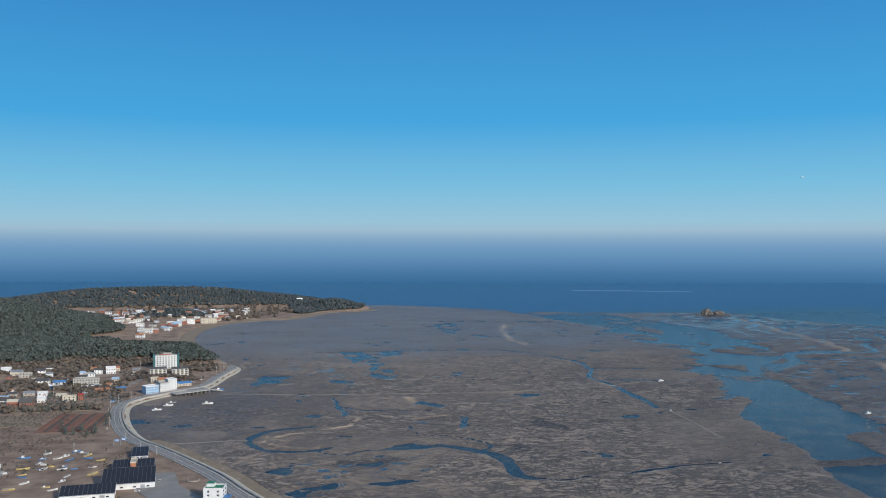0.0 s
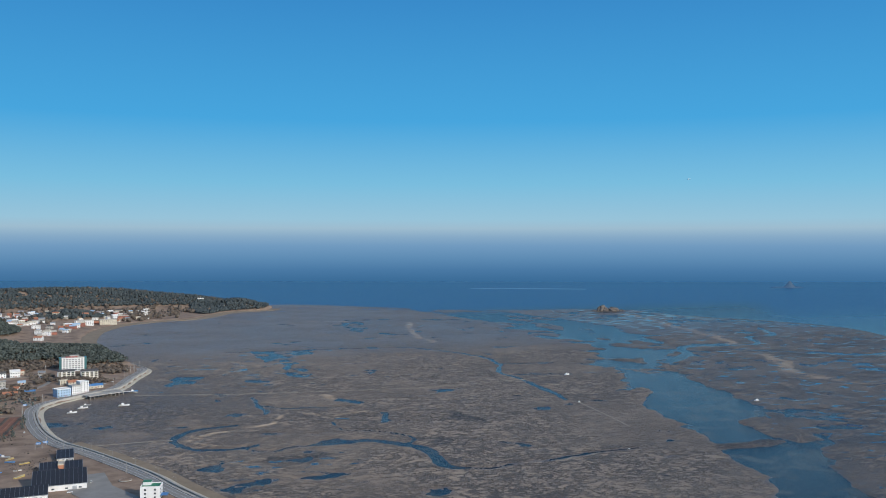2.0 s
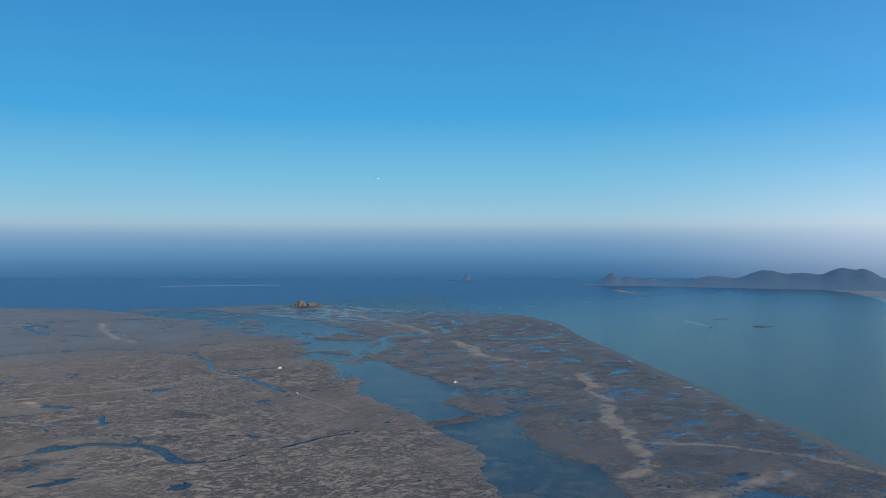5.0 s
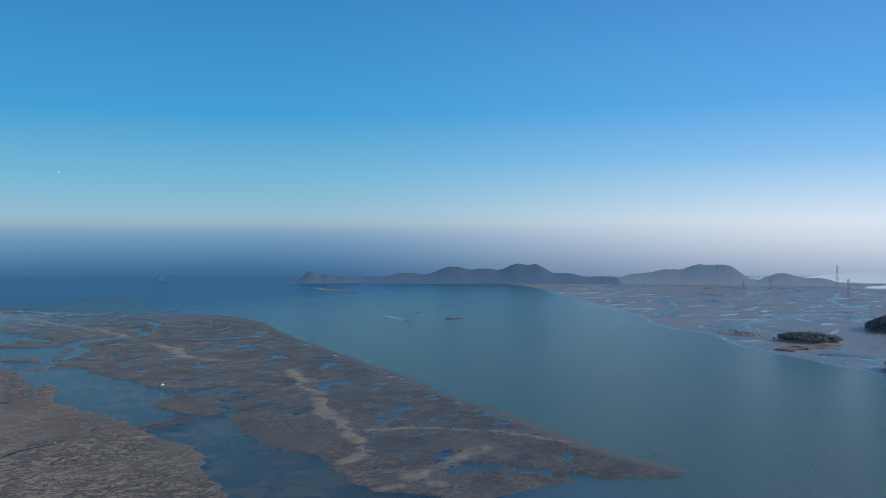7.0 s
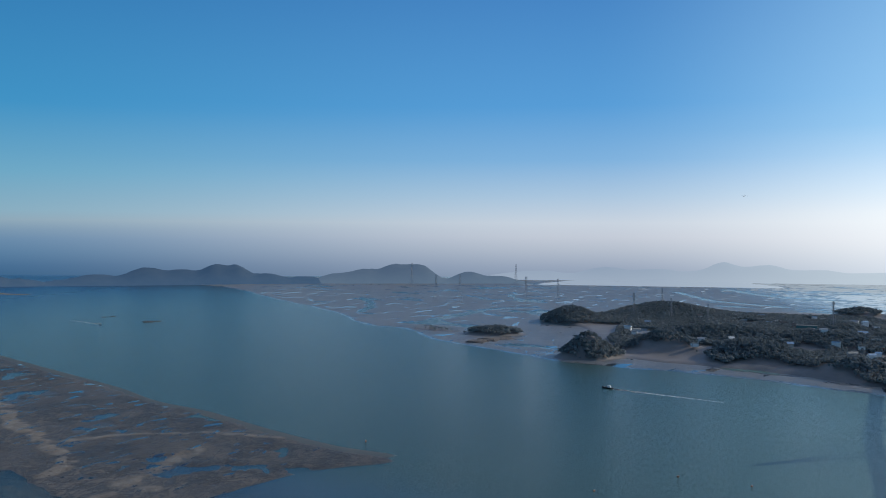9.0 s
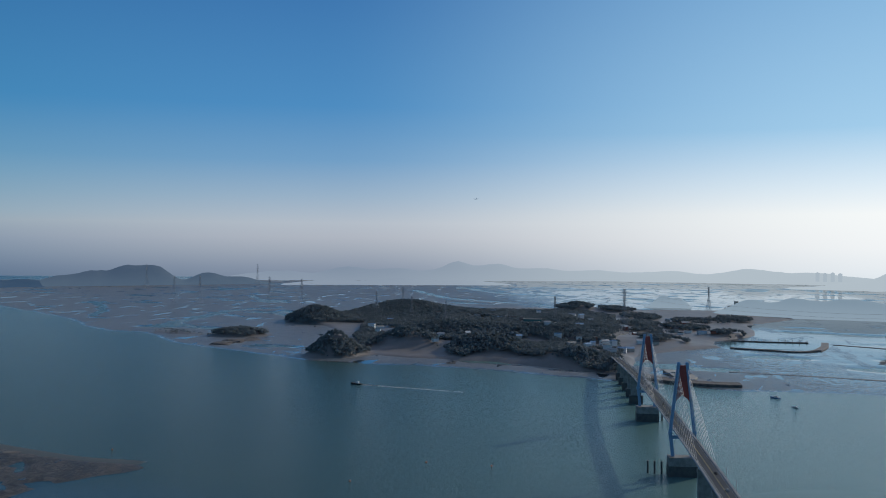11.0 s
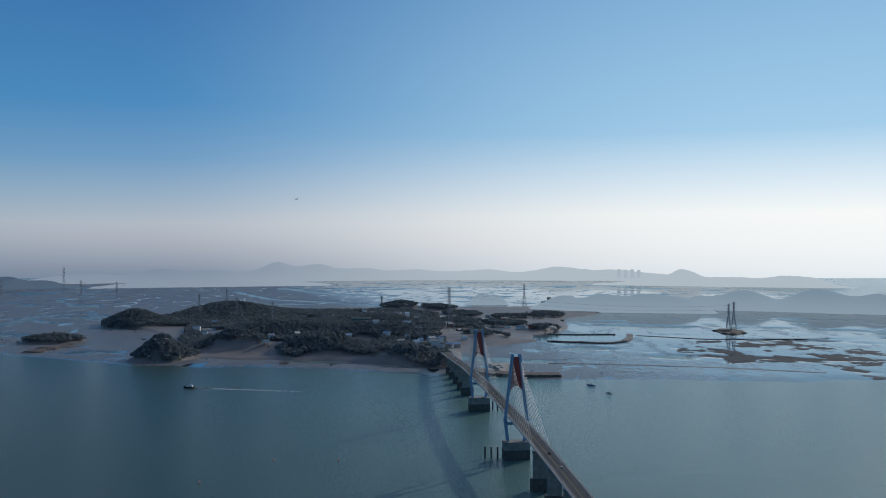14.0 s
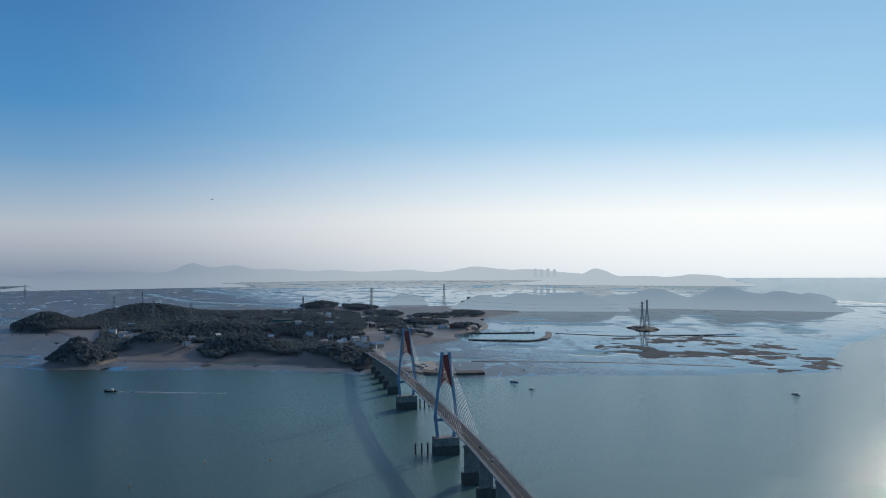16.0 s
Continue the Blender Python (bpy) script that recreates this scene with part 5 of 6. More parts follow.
def house(x, y, turn, w, d, h, wall, roof, label, flat=False, cols=3, storeys=1, z=None, group="", roof_h=None):
    PLOTS.append((x, y))
    t = thing("house", pose(x, y, (lh(x, y) if z is None else z) - 0.3, 0, 0, turn), label, "house", group)
    g = Geo().box(0, 0, 0, w, d, h)
    if not flat:
        rh = roof_h or d * 0.28
        g.add([(-w / 2, -d / 2, h), (-w / 2, d / 2, h), (-w / 2, 0, h + rh * 0.93), (w / 2, -d / 2, h), (w / 2, d / 2, h), (w / 2, 0, h + rh * 0.93)], [(0, 2, 1), (3, 4, 5)])
    wl = part("wall", g, wall, t)
    if flat:
        r = Geo().box(0, 0, h, w + 0.5, d + 0.5, 0.35)
        for sx, sy, bx, by in ((0, -1, w + 0.5, 0.3), (0, 1, w + 0.5, 0.3), (-1, 0, 0.3, d - 0.1), (1, 0, 0.3, d - 0.1)):
            r.box(sx * (w / 2 + 0.1), sy * (d / 2 + 0.1), h + 0.35, bx, by, 0.7)
        part("roof", r, roof, t)
    else:
        part("roof", Geo().gable(w, d, h - 0.12, rh), roof, t)
    wall_windows(wl, w, d, storeys, cols, 2, 1.3, h / storeys, 1.3, min(1.5, h / storeys - 1.6))
    part("door", Geo().box(w * 0.08, -d / 2 - 0.04, 0.3, 1.1, 0.14, 2.1), M_BRICK, wl)
    return t


def solar_shed(x, y, turn, w, d, low, high, label):
    """A low building under one pitched roof of panels that rises away from its front."""
    t = thing("solar_shed", pose(x, y, lh(x, y) - 0.4, 0, 0, turn), label, "building", "sheds with solar roofs")
    a, b = w / 2, d / 2
    g = Geo().add([(-a, -b, 0), (a, -b, 0), (a, b, 0), (-a, b, 0), (-a, -b, low), (a, -b, low), (a, b, high), (-a, b, high)], [(0, 1, 5, 4), (1, 2, 6, 5), (2, 3, 7, 6), (3, 0, 4, 7), (4, 5, 6, 7)])
    wl = part("wall", g, M_WHITE, t, "white sheet-metal wall")
    for k in range(4):
        part("window", Geo().box(-a + w * (k + 0.5) / 4, -b - 0.04, 1.6, 2.2, 0.12, 1.2), M_GLASS, wl)
    part("shutter", Geo().box(a * 0.55, -b - 0.05, 0.2, 3.6, 0.12, 3.4), M_METAL, wl, "grey roller shutter")
    sl = (high - low) / d
    r = part("roof", Geo().add([(sx * (a + 0.5), sy * (b + 0.5), low + (sy * (b + 0.5) + b) * sl + e) for e in (0.06, 0.4) for sx, sy in ((-1, -1), (1, -1), (1, 1), (-1, 1))],
                               [(3, 2, 1, 0), (4, 5, 6, 7), (0, 1, 5, 4), (1, 2, 6, 5), (2, 3, 7, 6), (3, 0, 4, 7)]), M_METAL, t, "pale metal roof sheet")
    nx, ny = max(2, round(w / 3.3)), max(2, round(d / 2.2))
    cell = Geo()
    px, py = (w + 0.6) / nx, (d + 0.6) / ny
    n = Vector((0, -sl, 1)).normalized()
    base = [(-px / 2 + 0.09, -py / 2 + 0.08), (px / 2 - 0.09, -py / 2 + 0.08), (px / 2 - 0.09, py / 2 - 0.08), (-px / 2 + 0.09, py / 2 - 0.08)]
    cell.add([(u, v, v * sl + e) for e in (0.0, 0.12) for u, v in base], [(4, 5, 6, 7), (0, 1, 5, 4), (1, 2, 6, 5), (2, 3, 7, 6), (3, 0, 4, 7)])
    me = cell.mesh("solar_panel", M_SOLAR)
    for i in range(nx):
        for j in range(ny):
            ob = new("solar_panel", me)
            ob.parent = r
            v = -b - 0.3 + (j + 0.5) * py
            ob.location = (-a - 0.3 + (i + 0.5) * px, v, low + (v + b) * sl + 0.44)
    return t


solar_shed(-60, 768, 1, 41, 26, 5.0, 11.5, "white shed under a large dark solar-panel roof")
solar_shed(-88, 737, 1, 40, 15, 4.5, 8.5, "low white shed under a dark solar-panel roof")
solar_shed(-70, 823, 1, 15, 16, 4.0, 7.0, "small shed with a solar-panel roof beside a salmon wall")
solar_shed(-50, 823, 1, 14, 16, 4.0, 7.0, "small shed with a solar-panel roof by the road")
solar_shed(-58, 870, 1, 14, 24, 3.5, 6.5, "narrow shed stepped with dark solar panels")
house(-60.5, 824, 0, 4.6, 15, 7.2, M_ROOFO, M_CREAM, "narrow salmon-coloured stair block between the solar roofs", True)


def corner_block():
    t = thing("office_block", pose(8, 707, 3.4, 0, 0, -14), "white three-storey block with a green coated roof", "building")
    wl = part("wall", Geo().box(0, 0, 0, 15, 13, 9.6).box(-3.5, 3, 9.6, 6, 6, 2.8), M_WHITE, t)
    part("roof", Geo().box(0, -0.0, 9.6, 14.2, 12.2, 0.25), M_GREEN, t, "bright green roof coating")
    for sx, sy, bx, by in ((0, -1, 15, 0.35), (0, 1, 15, 0.35), (-1, 0, 0.35, 12.2), (1, 0, 0.35, 12.2)):
        part("parapet", Geo().box(sx * 7.3, sy * 6.3, 9.6, bx, by, 1.0), M_WHITE, t)
    part("stair_head_roof", Geo().box(-3.5, 3, 12.4, 6.5, 6.5, 0.3), M_GREEN, t)
    wall_windows(wl, 15, 13, 3, 2, 2, 1.2, 3.0, 1.5, 1.4)
    part("canopy", Geo().box(10, -2, 3.0, 6, 8, 0.3), M_BLUE, t, "bright blue canopy")
    for y in (-5.5, 1.5):
        part("canopy_post", Geo().rod((12.6, y, 0), (12.6, y, 3.0), 0.12), M_METAL, t)


corner_block()


def hotel():
    t = thing("hotel", pose(-60, 1490, lh(-60, 1490) - 1.0, 0, 0, 3), "white six-storey hotel with red lettering bars and green glazed ends", "hotel")
    wl = part("wall", Geo().box(0, 0, 0, 33, 14, 22), M_WHITE, t)
    for fl in range(6):
        for k in range(7):
            part("window", Geo().box(-13.2 + k * 4.4, -7.03, 2.2 + fl * 3.3, 2.2, 0.14, 1.5), M_GLASS, wl)
        part("balcony", Geo().box(0, -7.6, 1.5 + fl * 3.3, 29, 1.1, 0.25), M_WHITE, wl)
    for s in (-1, 1):
        part("stair_tower", Geo().box(s * 18.2, 0, 0, 3.6, 12, 22.5), M_POOL, t, "green glazed stair tower")
    part("roof", Geo().box(0, 0, 22, 33.8, 14.6, 0.5).box(2, 1, 22.5, 14, 8, 3.0), M_CONC, t)
    for k in range(4):
        part("sign_bar", Geo().box(-9 + k * 4.6, -6.4, 22.5, 3.2, 0.3, 2.0), M_RED, t, "red sign bar")


hotel()


def apartment(x, y, turn, label):
    t = thing("apartment_house", pose(x, y, lh(x, y) - 0.6, 0, 0, turn), label, "apartment house", "pair of apartment houses")
    wl = part("wall", Geo().box(0, 0, 0, 24, 12, 12), M_WHITE, t)
    for k in range(4):
        part("balcony_bay", Geo().box(-9 + k * 6, -6.6, 0.4, 4.2, 1.6, 11.0), M_CREAM, wl)
        for fl in range(4):
            part("window", Geo().box(-9 + k * 6, -7.43, 1.4 + fl * 2.8, 3.4, 0.14, 1.6), M_GLASS, wl)
    part("roof", Geo().gable(24, 12, 11.9, 2.6), M_ROOFD, t, "dark pitched roof")
    return t


apartment(-68, 1404, 4, "white four-storey apartment house with a dark roof")
apartment(-36, 1398, 4, "white four-storey apartment house near the seawall")

# waterfront shops, stepping up along the road
house(-70, 1244, 25, 18, 14, 10, M_PALEBLUE, M_WHITE, "blue and white three-storey waterfront building", True, 5, 3)
house(-55, 1256, 25, 12, 14, 12, M_WHITE, M_CONC, "white four-storey waterfront building", True, 4, 4)
house(-45, 1268, 25, 12, 13, 15, M_WHITE, M_WHITE, "tall white waterfront building by the pier", True, 3, 5)
house(-30, 1300, 20, 22, 9, 4, M_CREAM, M_BLUE, "low seafood restaurant with a blue roof", False, 5)
house(-58, 1330, 15, 14, 10, 6, M_CREAM, M_ROOFO, "cream house with a faded roof", False, 3, 2)
house(-70, 1345, 15, 12, 9, 6, M_CREAM, M_CREAM, "cream flat-roofed house near the shops", True, 3, 2)
house(-160, 1324, 2, 34, 14, 11, M_CONC, M_CONC, "long grey three-storey office with window bands", True, 9, 3)
house(-152, 1312, 2, 26, 8, 3.5, M_WHITE, M_METAL, "low white annexe before the office", True, 6)
house(-198, 1310, 5, 17, 10, 4.5, M_BLUE, M_WHITE, "blue-walled workshop with a white roof", True, 4)
house(-196, 1328, 5, 16, 9, 6, M_WHITE, M_BLUE, "white house with a blue roof", False, 3, 2)
house(-140, 1448, 6, 14, 10, 9, M_WHITE, M_WHITE, "white two-storey villa on the wooded slope", False, 4, 2)
house(-158, 1446, 8, 12, 9, 7, M_WHITE, M_ROOFD, "white villa with a dark roof", False, 3, 2)
house(-172, 1380, 0, 13, 9, 6, M_WHITE, M_ROOFD, "white house with a dark hipped roof", False, 3, 2)
house(-165, 1395, 4, 16, 9, 8, M_WHITE, M_METAL, "white house on the slope behind the office", True, 4, 2)
house(-220, 1345, 0, 18, 12, 6, M_WHITE, M_ROOFD, "white house under a wide dark roof", False, 4, 2)
house(-290, 1460, 4, 14, 10, 5, M_WHITE, M_WHITE, "small white house among scrub", False, 3)
house(-270, 1430, -4, 16, 10, 6, M_CREAM, M_METAL, "grey house among scrub", False, 3)
house(-255, 1415, 3, 18, 11, 6, M_CONC, M_CONC, "grey flat-roofed house on the slope", True, 4, 2)
house(-240, 1445, 10, 15, 10, 6, M_WHITE, M_ROOFD, "pale house on the slope", False, 3, 2)
house(-166, 1206, 3, 16, 9, 6, M_CREAM, M_CREAM, "dull yellow flat-roofed house beside a lawn", True, 3, 2)
house(-153, 1210, 3, 6, 7, 7, M_BRICK, M_RED, "small red-roofed annexe of the yellow house", False, 2, 2)
house(-212, 1180, 2, 15, 10, 4, M_BRICK, M_ROOFD, "red brick house with steep white-edged gables", False, 3, 1, None, "", 6)
house(-228, 1186, 2, 13, 10, 5, M_BRICK, M_CREAM, "red brick house beside the orchard", False, 3)
house(-240, 1196, -4, 12, 9, 5, M_WHITE, M_ROOFD, "white house beside the orchard", False, 3)
house(-110, 1276, 0, 13, 8, 4.5, M_ROOFD, M_BLUE, "dark shop with a blue sign roof at the junction", True, 3)
house(-134, 1274, 0, 18, 9, 2.6, M_ROOFO, M_ROOFO, "low orange-roofed hall by the junction", False, 3)
house(-205, 1252, 2, 12, 8, 3.5, M_WHITE, M_WHITE, "low white shed beside the lane", False, 2)
house(-222, 1256, 2, 14, 8, 3.5, M_CONC, M_METAL, "low grey shed beside the lane", False, 2)
house(-178, 842, 8, 12, 8, 4, M_METAL, M_WHITE, "white boat shed with a curved roof edge", False, 2)
house(-196, 850, 8, 10, 8, 4, M_WHITE, M_WHITE, "small white boat shed in the yard", False, 2)
single("yard_slab", Geo().box(-190, 822, 3.0, 46, 30, 1.0), M_CONC, "pale concrete boat yard slab", "yard", kind="structure", m=pose(0, 0, lh(-190, 822) - 3.7))

# far village round the bay
rs = random.Random(31)
WALLS = (M_WHITE, M_WHITE, M_WHITE, M_CREAM, M_CONC, M_BRICK)
ROOFS = (M_ROOFD, M_METAL, M_PALEBLUE, M_CONC, M_WHITE, M_CREAM, M_ROOFO)
WORDS = {M_WHITE: "white", M_CREAM: "cream", M_CONC: "grey", M_BRICK: "brick-red", M_ROOFD: "dark", M_METAL: "grey metal", M_BLUE: "blue", M_ROOFO: "orange", M_RED: "red", M_PALEBLUE: "pale blue"}
spots = []
while len(spots) < 34:
    x, y = rs.uniform(-330, -95), rs.uniform(1165, 1480)
    e = float(signed(np.array([x]), np.array([y]), LAND)[0])
    if e < 40 or near_woods(np.array([x]), np.array([y]))[0] or any(math.hypot(x - a, y - b) < 19 for a, b in PLOTS + spots):
        continue
    spots.append((x, y))
for x, y in spots:
    wl, rf = rs.choice(WALLS), rs.choice(ROOFS)
    house(x, y, rs.uniform(-12, 12), rs.uniform(7, 13), rs.uniform(6, 9), rs.choice((3.2, 3.2, 5.5)), wl, rf, f"small {WORDS[wl]} cottage with a {WORDS[rf]} roof among scrub", rs.random() < 0.25, 2, 1, None, "cottages behind the shore")
spots = []
while len(spots) < 150:
    x, y = rs.uniform(-360, 130), rs.uniform(1960, 2780)
    e = float(signed(np.array([x]), np.array([y]), LAND)[0])
    near_bay = x > -150 and y < 2250
    if e < 34 or lh(x, y) > 17 or (y < 2230 and x < -150) or any(math.hypot(x - a, y - b) < 14 for a, b in spots):
        continue
    spots.append((x, y))
for x, y in spots:
    wl, rf = rs.choice(WALLS), rs.choice(ROOFS)
    flat = rs.random() < 0.3
    house(x, y, rs.uniform(-25, 25), rs.uniform(9, 18), rs.uniform(8, 12), rs.choice((4, 6.5, 6.5, 9)), wl, rf, f"{WORDS[wl]} village house with a {WORDS[rf]} roof by the bay", flat, 3, 2, None, "houses of the bay village")
house(-46, 2330, 4, 44, 14, 13, M_WHITE, M_CONC, "long white four-storey motel on the bay", True, 9, 4)
house(10, 2345, 4, 40, 14, 13, M_CREAM, M_CONC, "long cream four-storey motel on the bay", True, 9, 4)
house(50, 2470, 4, 26, 14, 12, M_BRICK, M_CONC, "brick-red guest house near the beach", True, 6, 4)
house(300, 2905, 10, 20, 12, 9, M_WHITE, M_WHITE, "white villa among pines on the headland", True, 5, 2)


# ---------------- landing stage, poles, signs ----------------
def landing_stage():
    t = thing("landing_stage", pose(-18, 1236, 0, 0, 0, 30), "grey concrete landing stage on many pillars", "pier")
    part("platform", Geo().box(0, 0, 4.4, 52, 16, 0.9).box(18, 12, 4.4, 22, 12, 0.9), M_CONC, t)
    for k in range(9):
        for y in (-7, 0, 7):
            part("pillar", Geo().rod((-24 + k * 6, y, -2), (-24 + k * 6, y, 4.5), 0.45, 0.45, 8), M_PIER, t)
    for y in (-7.8, 7.8):
        g = Geo()
        for k in range(14):
            g.box(-25.5 + k * 3.9, y, 5.3, 0.12, 0.12, 1.1)
        part("railing", g.box(0, y, 6.3, 52, 0.12, 0.12), M_METAL, t)
    part("ramp", Geo().add([(26, -6, 5.2), (26, 2, 5.2), (48, 2, 1.0), (48, -6, 1.0), (26, -6, 4.4), (26, 2, 4.4), (48, 2, 0.2), (48, -6, 0.2)], [(3, 2, 1, 0), (4, 5, 6, 7), (0, 1, 5, 4), (1, 2, 6, 5), (2, 3, 7, 6), (3, 0, 4, 7)][::-1]), M_CONC, t, "sloping ramp to the mud")


landing_stage()


def utility_pole(x, y, h=10.5, z=None, arms=2):
    t = thing("utility_pole", pose(x, y, lh(x, y) if z is None else z, 0, 0, 60), "grey concrete utility pole with cross arms", "utility pole", "poles along the shore road")
    part("pole", Geo().rod((0, 0, -0.5), (0, 0, h), 0.22, 0.14, 8), M_CONC, t)
    for k in range(arms):
        part("cross_arm", Geo().box(0, 0, h - 0.7 - 0.9 * k, 2.2, 0.14, 0.14), M_METAL, t)
    part("transformer", Geo().rod((0.45, 0, h - 3.2), (0.45, 0, h - 2.2), 0.32, 0.32, 8), M_METAL, t)


def street_lamp(x, y, turn, z):
    t = thing("street_lamp", pose(x, y, z, 0, 0, turn), "slim grey street lamp leaning over the road", "street lamp", "lamps along the seawall")
    part("pole", Geo().rod((0, 0, 0), (0, 0, 8), 0.12, 0.08), M_METAL, t)
    part("arm", Geo().rod((0, 0, 7.9), (2.0, 0, 8.5), 0.07, 0.06), M_METAL, t)
    part("lamp_head", Geo().box(2.3, 0, 8.4, 0.9, 0.35, 0.18, 0, 0.8), M_WHITE, t)


poles = offset_line(COAST, 16)
for k in range(14, len(poles), 4):
    if poles[k][1] < 1500:
        utility_pole(*poles[k])
for k in range(7, 90, 4):
    p = offset_line(COAST, 2.0)[k]
    if p[1] < 1180:
        q = COAST[k]
        street_lamp(p[0], p[1], math.degrees(math.atan2(p[1] - q[1], p[0] - q[0])), 4.0)
for x, y in ((-150, 1218), (-172, 1262), (-240, 1260), (-218, 1390), (-190, 1240), (-120, 900), (-140, 870), (-330, 1560), (-310, 1575), (-285, 1565), (-100, 1500), (24, 1440), (30, 1470), (18, 1412), (2, 1370), (40, 1490)):
    utility_pole(x, y, 11)


def road_sign(x, y, turn):
    t = thing("road_sign", pose(x, y, 3.6, 0, 0, turn), "blue direction sign on a grey gantry post", "road sign")
    part("post", Geo().rod((0, 0, 0), (0, 0, 7), 0.16, 0.12), M_METAL, t)
    part("arm", Geo().rod((0, 0, 6.2), (4.6, 0, 6.2), 0.09), M_METAL, t)
    s = part("sign_panel", Geo().box(3.0, -0.12, 5.1, 4.4, 0.1, 2.2), M_BLUE, t, "blue sign panel")
    for k in range(2):
        part("text_bar", Geo().box(3.0, -0.19, 5.6 + k * 0.8, 3.2, 0.05, 0.35), M_LINE, s)


road_sign(-86, 918, 0)
road_sign(-112, 1150, 0)
road_sign(-80, 922, 0)


# ---------------- fields, trees and the boat yard ----------------
def field(name, x, y, w, d, turn, mat, label, rows=0):
    t = thing(name, pose(x, y, lh(x, y) + 0.35, 0, 0, turn), label, "field", kind="structure")
    part("soil", Geo().box(0, 0, -1.6, w, d, 1.7), mat, t)
    for k in range(rows):
        part("furrow_ridge", Geo().box(-w / 2 + (k + 0.5) * w / rows, 0, 0.1, w / rows * 0.55, d * 0.98, 0.35, 0, 0.7), M_SCRUB if k % 2 else mat, t)


field("ground_tilled_field", -140, 1055, 58, 104, -6, M_SOIL, "red-brown tilled field with dark rows", 8)
field("ground_garden", -176, 1152, 90, 46, 0, M_FIELD, "sandy garden plots with small shrubs")
field("ground_lawn", -150, 1196, 34, 10, 0, M_FIELD, "dry yellow lawn before the yellow house")
field("ground_fallow", -205, 1075, 60, 60, 0, M_FIELD, "dry fallow field")


def conifer(x, y, h, seed):
    r = random.Random(seed)
    t = thing("conifer", pose(x, y, lh(x, y)), "dark green conifer standing at the field's edge", "tree", "conifers by the tilled field")
    part("trunk", Geo().rod((0, 0, -0.2), (0, 0, h * 0.9), 0.24, 0.05, 7), M_BARK, t)
    g = Geo()
    bv, bf = ball(1)
    for k in range(46):
        u = r.random() ** 0.8
        rad = (1 - u) * h * 0.24 + 0.25
        a, q = r.uniform(0, math.tau), r.random() ** 0.5 * rad
        s = 0.34 + 0.5 * (1 - u) * r.uniform(0.7, 1.3)
        c = (q * math.cos(a), q * math.sin(a), h * (0.14 + 0.86 * u))
        g.add([(c[0] + p[0] * s * r.uniform(0.7, 1.3), c[1] + p[1] * s * r.uniform(0.7, 1.3), c[2] + p[2] * s * 0.7) for p in bv], [tuple(int(i) for i in f) for f in bf])
    part("crown", g, M_PINE, t)


for k, (x, y) in enumerate(((-140, 992), (-132, 985), (-124, 990), (-118, 978), (-110, 984), (-142, 1002), (-126, 1004), (-112, 1000), (-104, 1030), (-106, 1046), (-103, 1062), (-106, 1078), (-148, 1020), (-190, 1130), (-178, 1128), (-164, 1130), (-150, 1128), (-136, 1130), (-206, 1132))):
    conifer(x, y, 6.5 + (k * 37 % 5), 60 + k)
rs = random.Random(77)
HULLS = ((M_WHITE, "white"), (M_WHITE, "white"), (M_WHITE, "white"), (M_BLUE, "blue"), (M_YELLOW, "yellow"), (M_METAL, "grey"))
placed = []
while len(placed) < 34:
    x, y = rs.uniform(-205, -90), rs.uniform(762, 905)
    if (x > -112 and y < 800) or (x < -165 and y > 830) or any(math.hypot(x - a, y - b) < 8.5 for a, b in placed):
        continue
    placed.append((x, y))
    hull, word = rs.choice(HULLS)
    boat(pose(x, y, lh(x, y) - 0.1, rs.uniform(-6, 6), 0, rs.uniform(-30, 60)), rs.uniform(6, 11), hull, f"{word} boat laid up ashore on the dry yard", rs.random() < 0.5, False, "boats laid up in the yard")
for x, y, a, paint, label in ((-36, 772, 80, M_WHITE, "white car parked by the solar shed"), (-52, 744, 0, M_WHITE, "white car on the forecourt"), (-20, 700, 60, M_METAL, "grey car on the forecourt"), (-45, 1315, 20, M_WHITE, "white car parked by the waterfront"),
                              (-38, 1320, 20, M_BLACK, "black car parked by the waterfront"), (-28, 1325, 20, M_WHITE, "white car parked near the apartments"), (-15, 1330, 20, M_METAL, "silver car parked near the apartments"),
                              (-140, 840, 30, M_METAL, "grey car parked among boats"), (-120, 830, 50, M_BLACK, "dark car parked among boats"), (-101, 1010, 90, M_WHITE, "white car on the shore road"), (-5, 1345, 40, M_WHITE, "white car by the seawall")):
    car(pose(x, y, max(lh(x, y), 3.75 if x > -60 else 0), 0, 0, a), paint, label)


# ---------------- outer rocks, slick, aircraft ----------------
def rocks(name, x, y, parts, label, mat=M_ROCK, z=0.0):
    """A heap of uneven rocks: parts are (dx, dy, radius, height)."""
    bv, bf = ball(3)
    t = thing(name, pose(x, y, z), label, "rocks")
    for dx, dy, rad, h in parts:
        n = 1 + 0.42 * (np.array([noise.fractal(Vector(p) * 1.6 + Vector((dx, dy, rad)), 0.7, 2.2, 5) for p in bv]))
        co = bv * n[:, None] * np.array([rad, rad * 0.8, h]) + np.array([dx, dy, 0])
        part("rock", Geo().add(co, [tuple(int(i) for i in f) for f in bf]), mat, t)
    return t


rocks("rock_stack", 1462, 2318, [(-17, 8, 15, 18), (-6, 2, 11, 12), (14, -7, 14, 14), (22, -11, 11, 11), (38, -17, 10, 5), (-38, 18, 14, 3), (0, 0, 30, 3)], "pair of brown rock stacks on the outer flat")
rocks("reef", 1900, 1008, [(0, 0, 18, 1.6), (22, -16, 9, 1.0)], "low dark reef awash in the strait", M_TIDE)
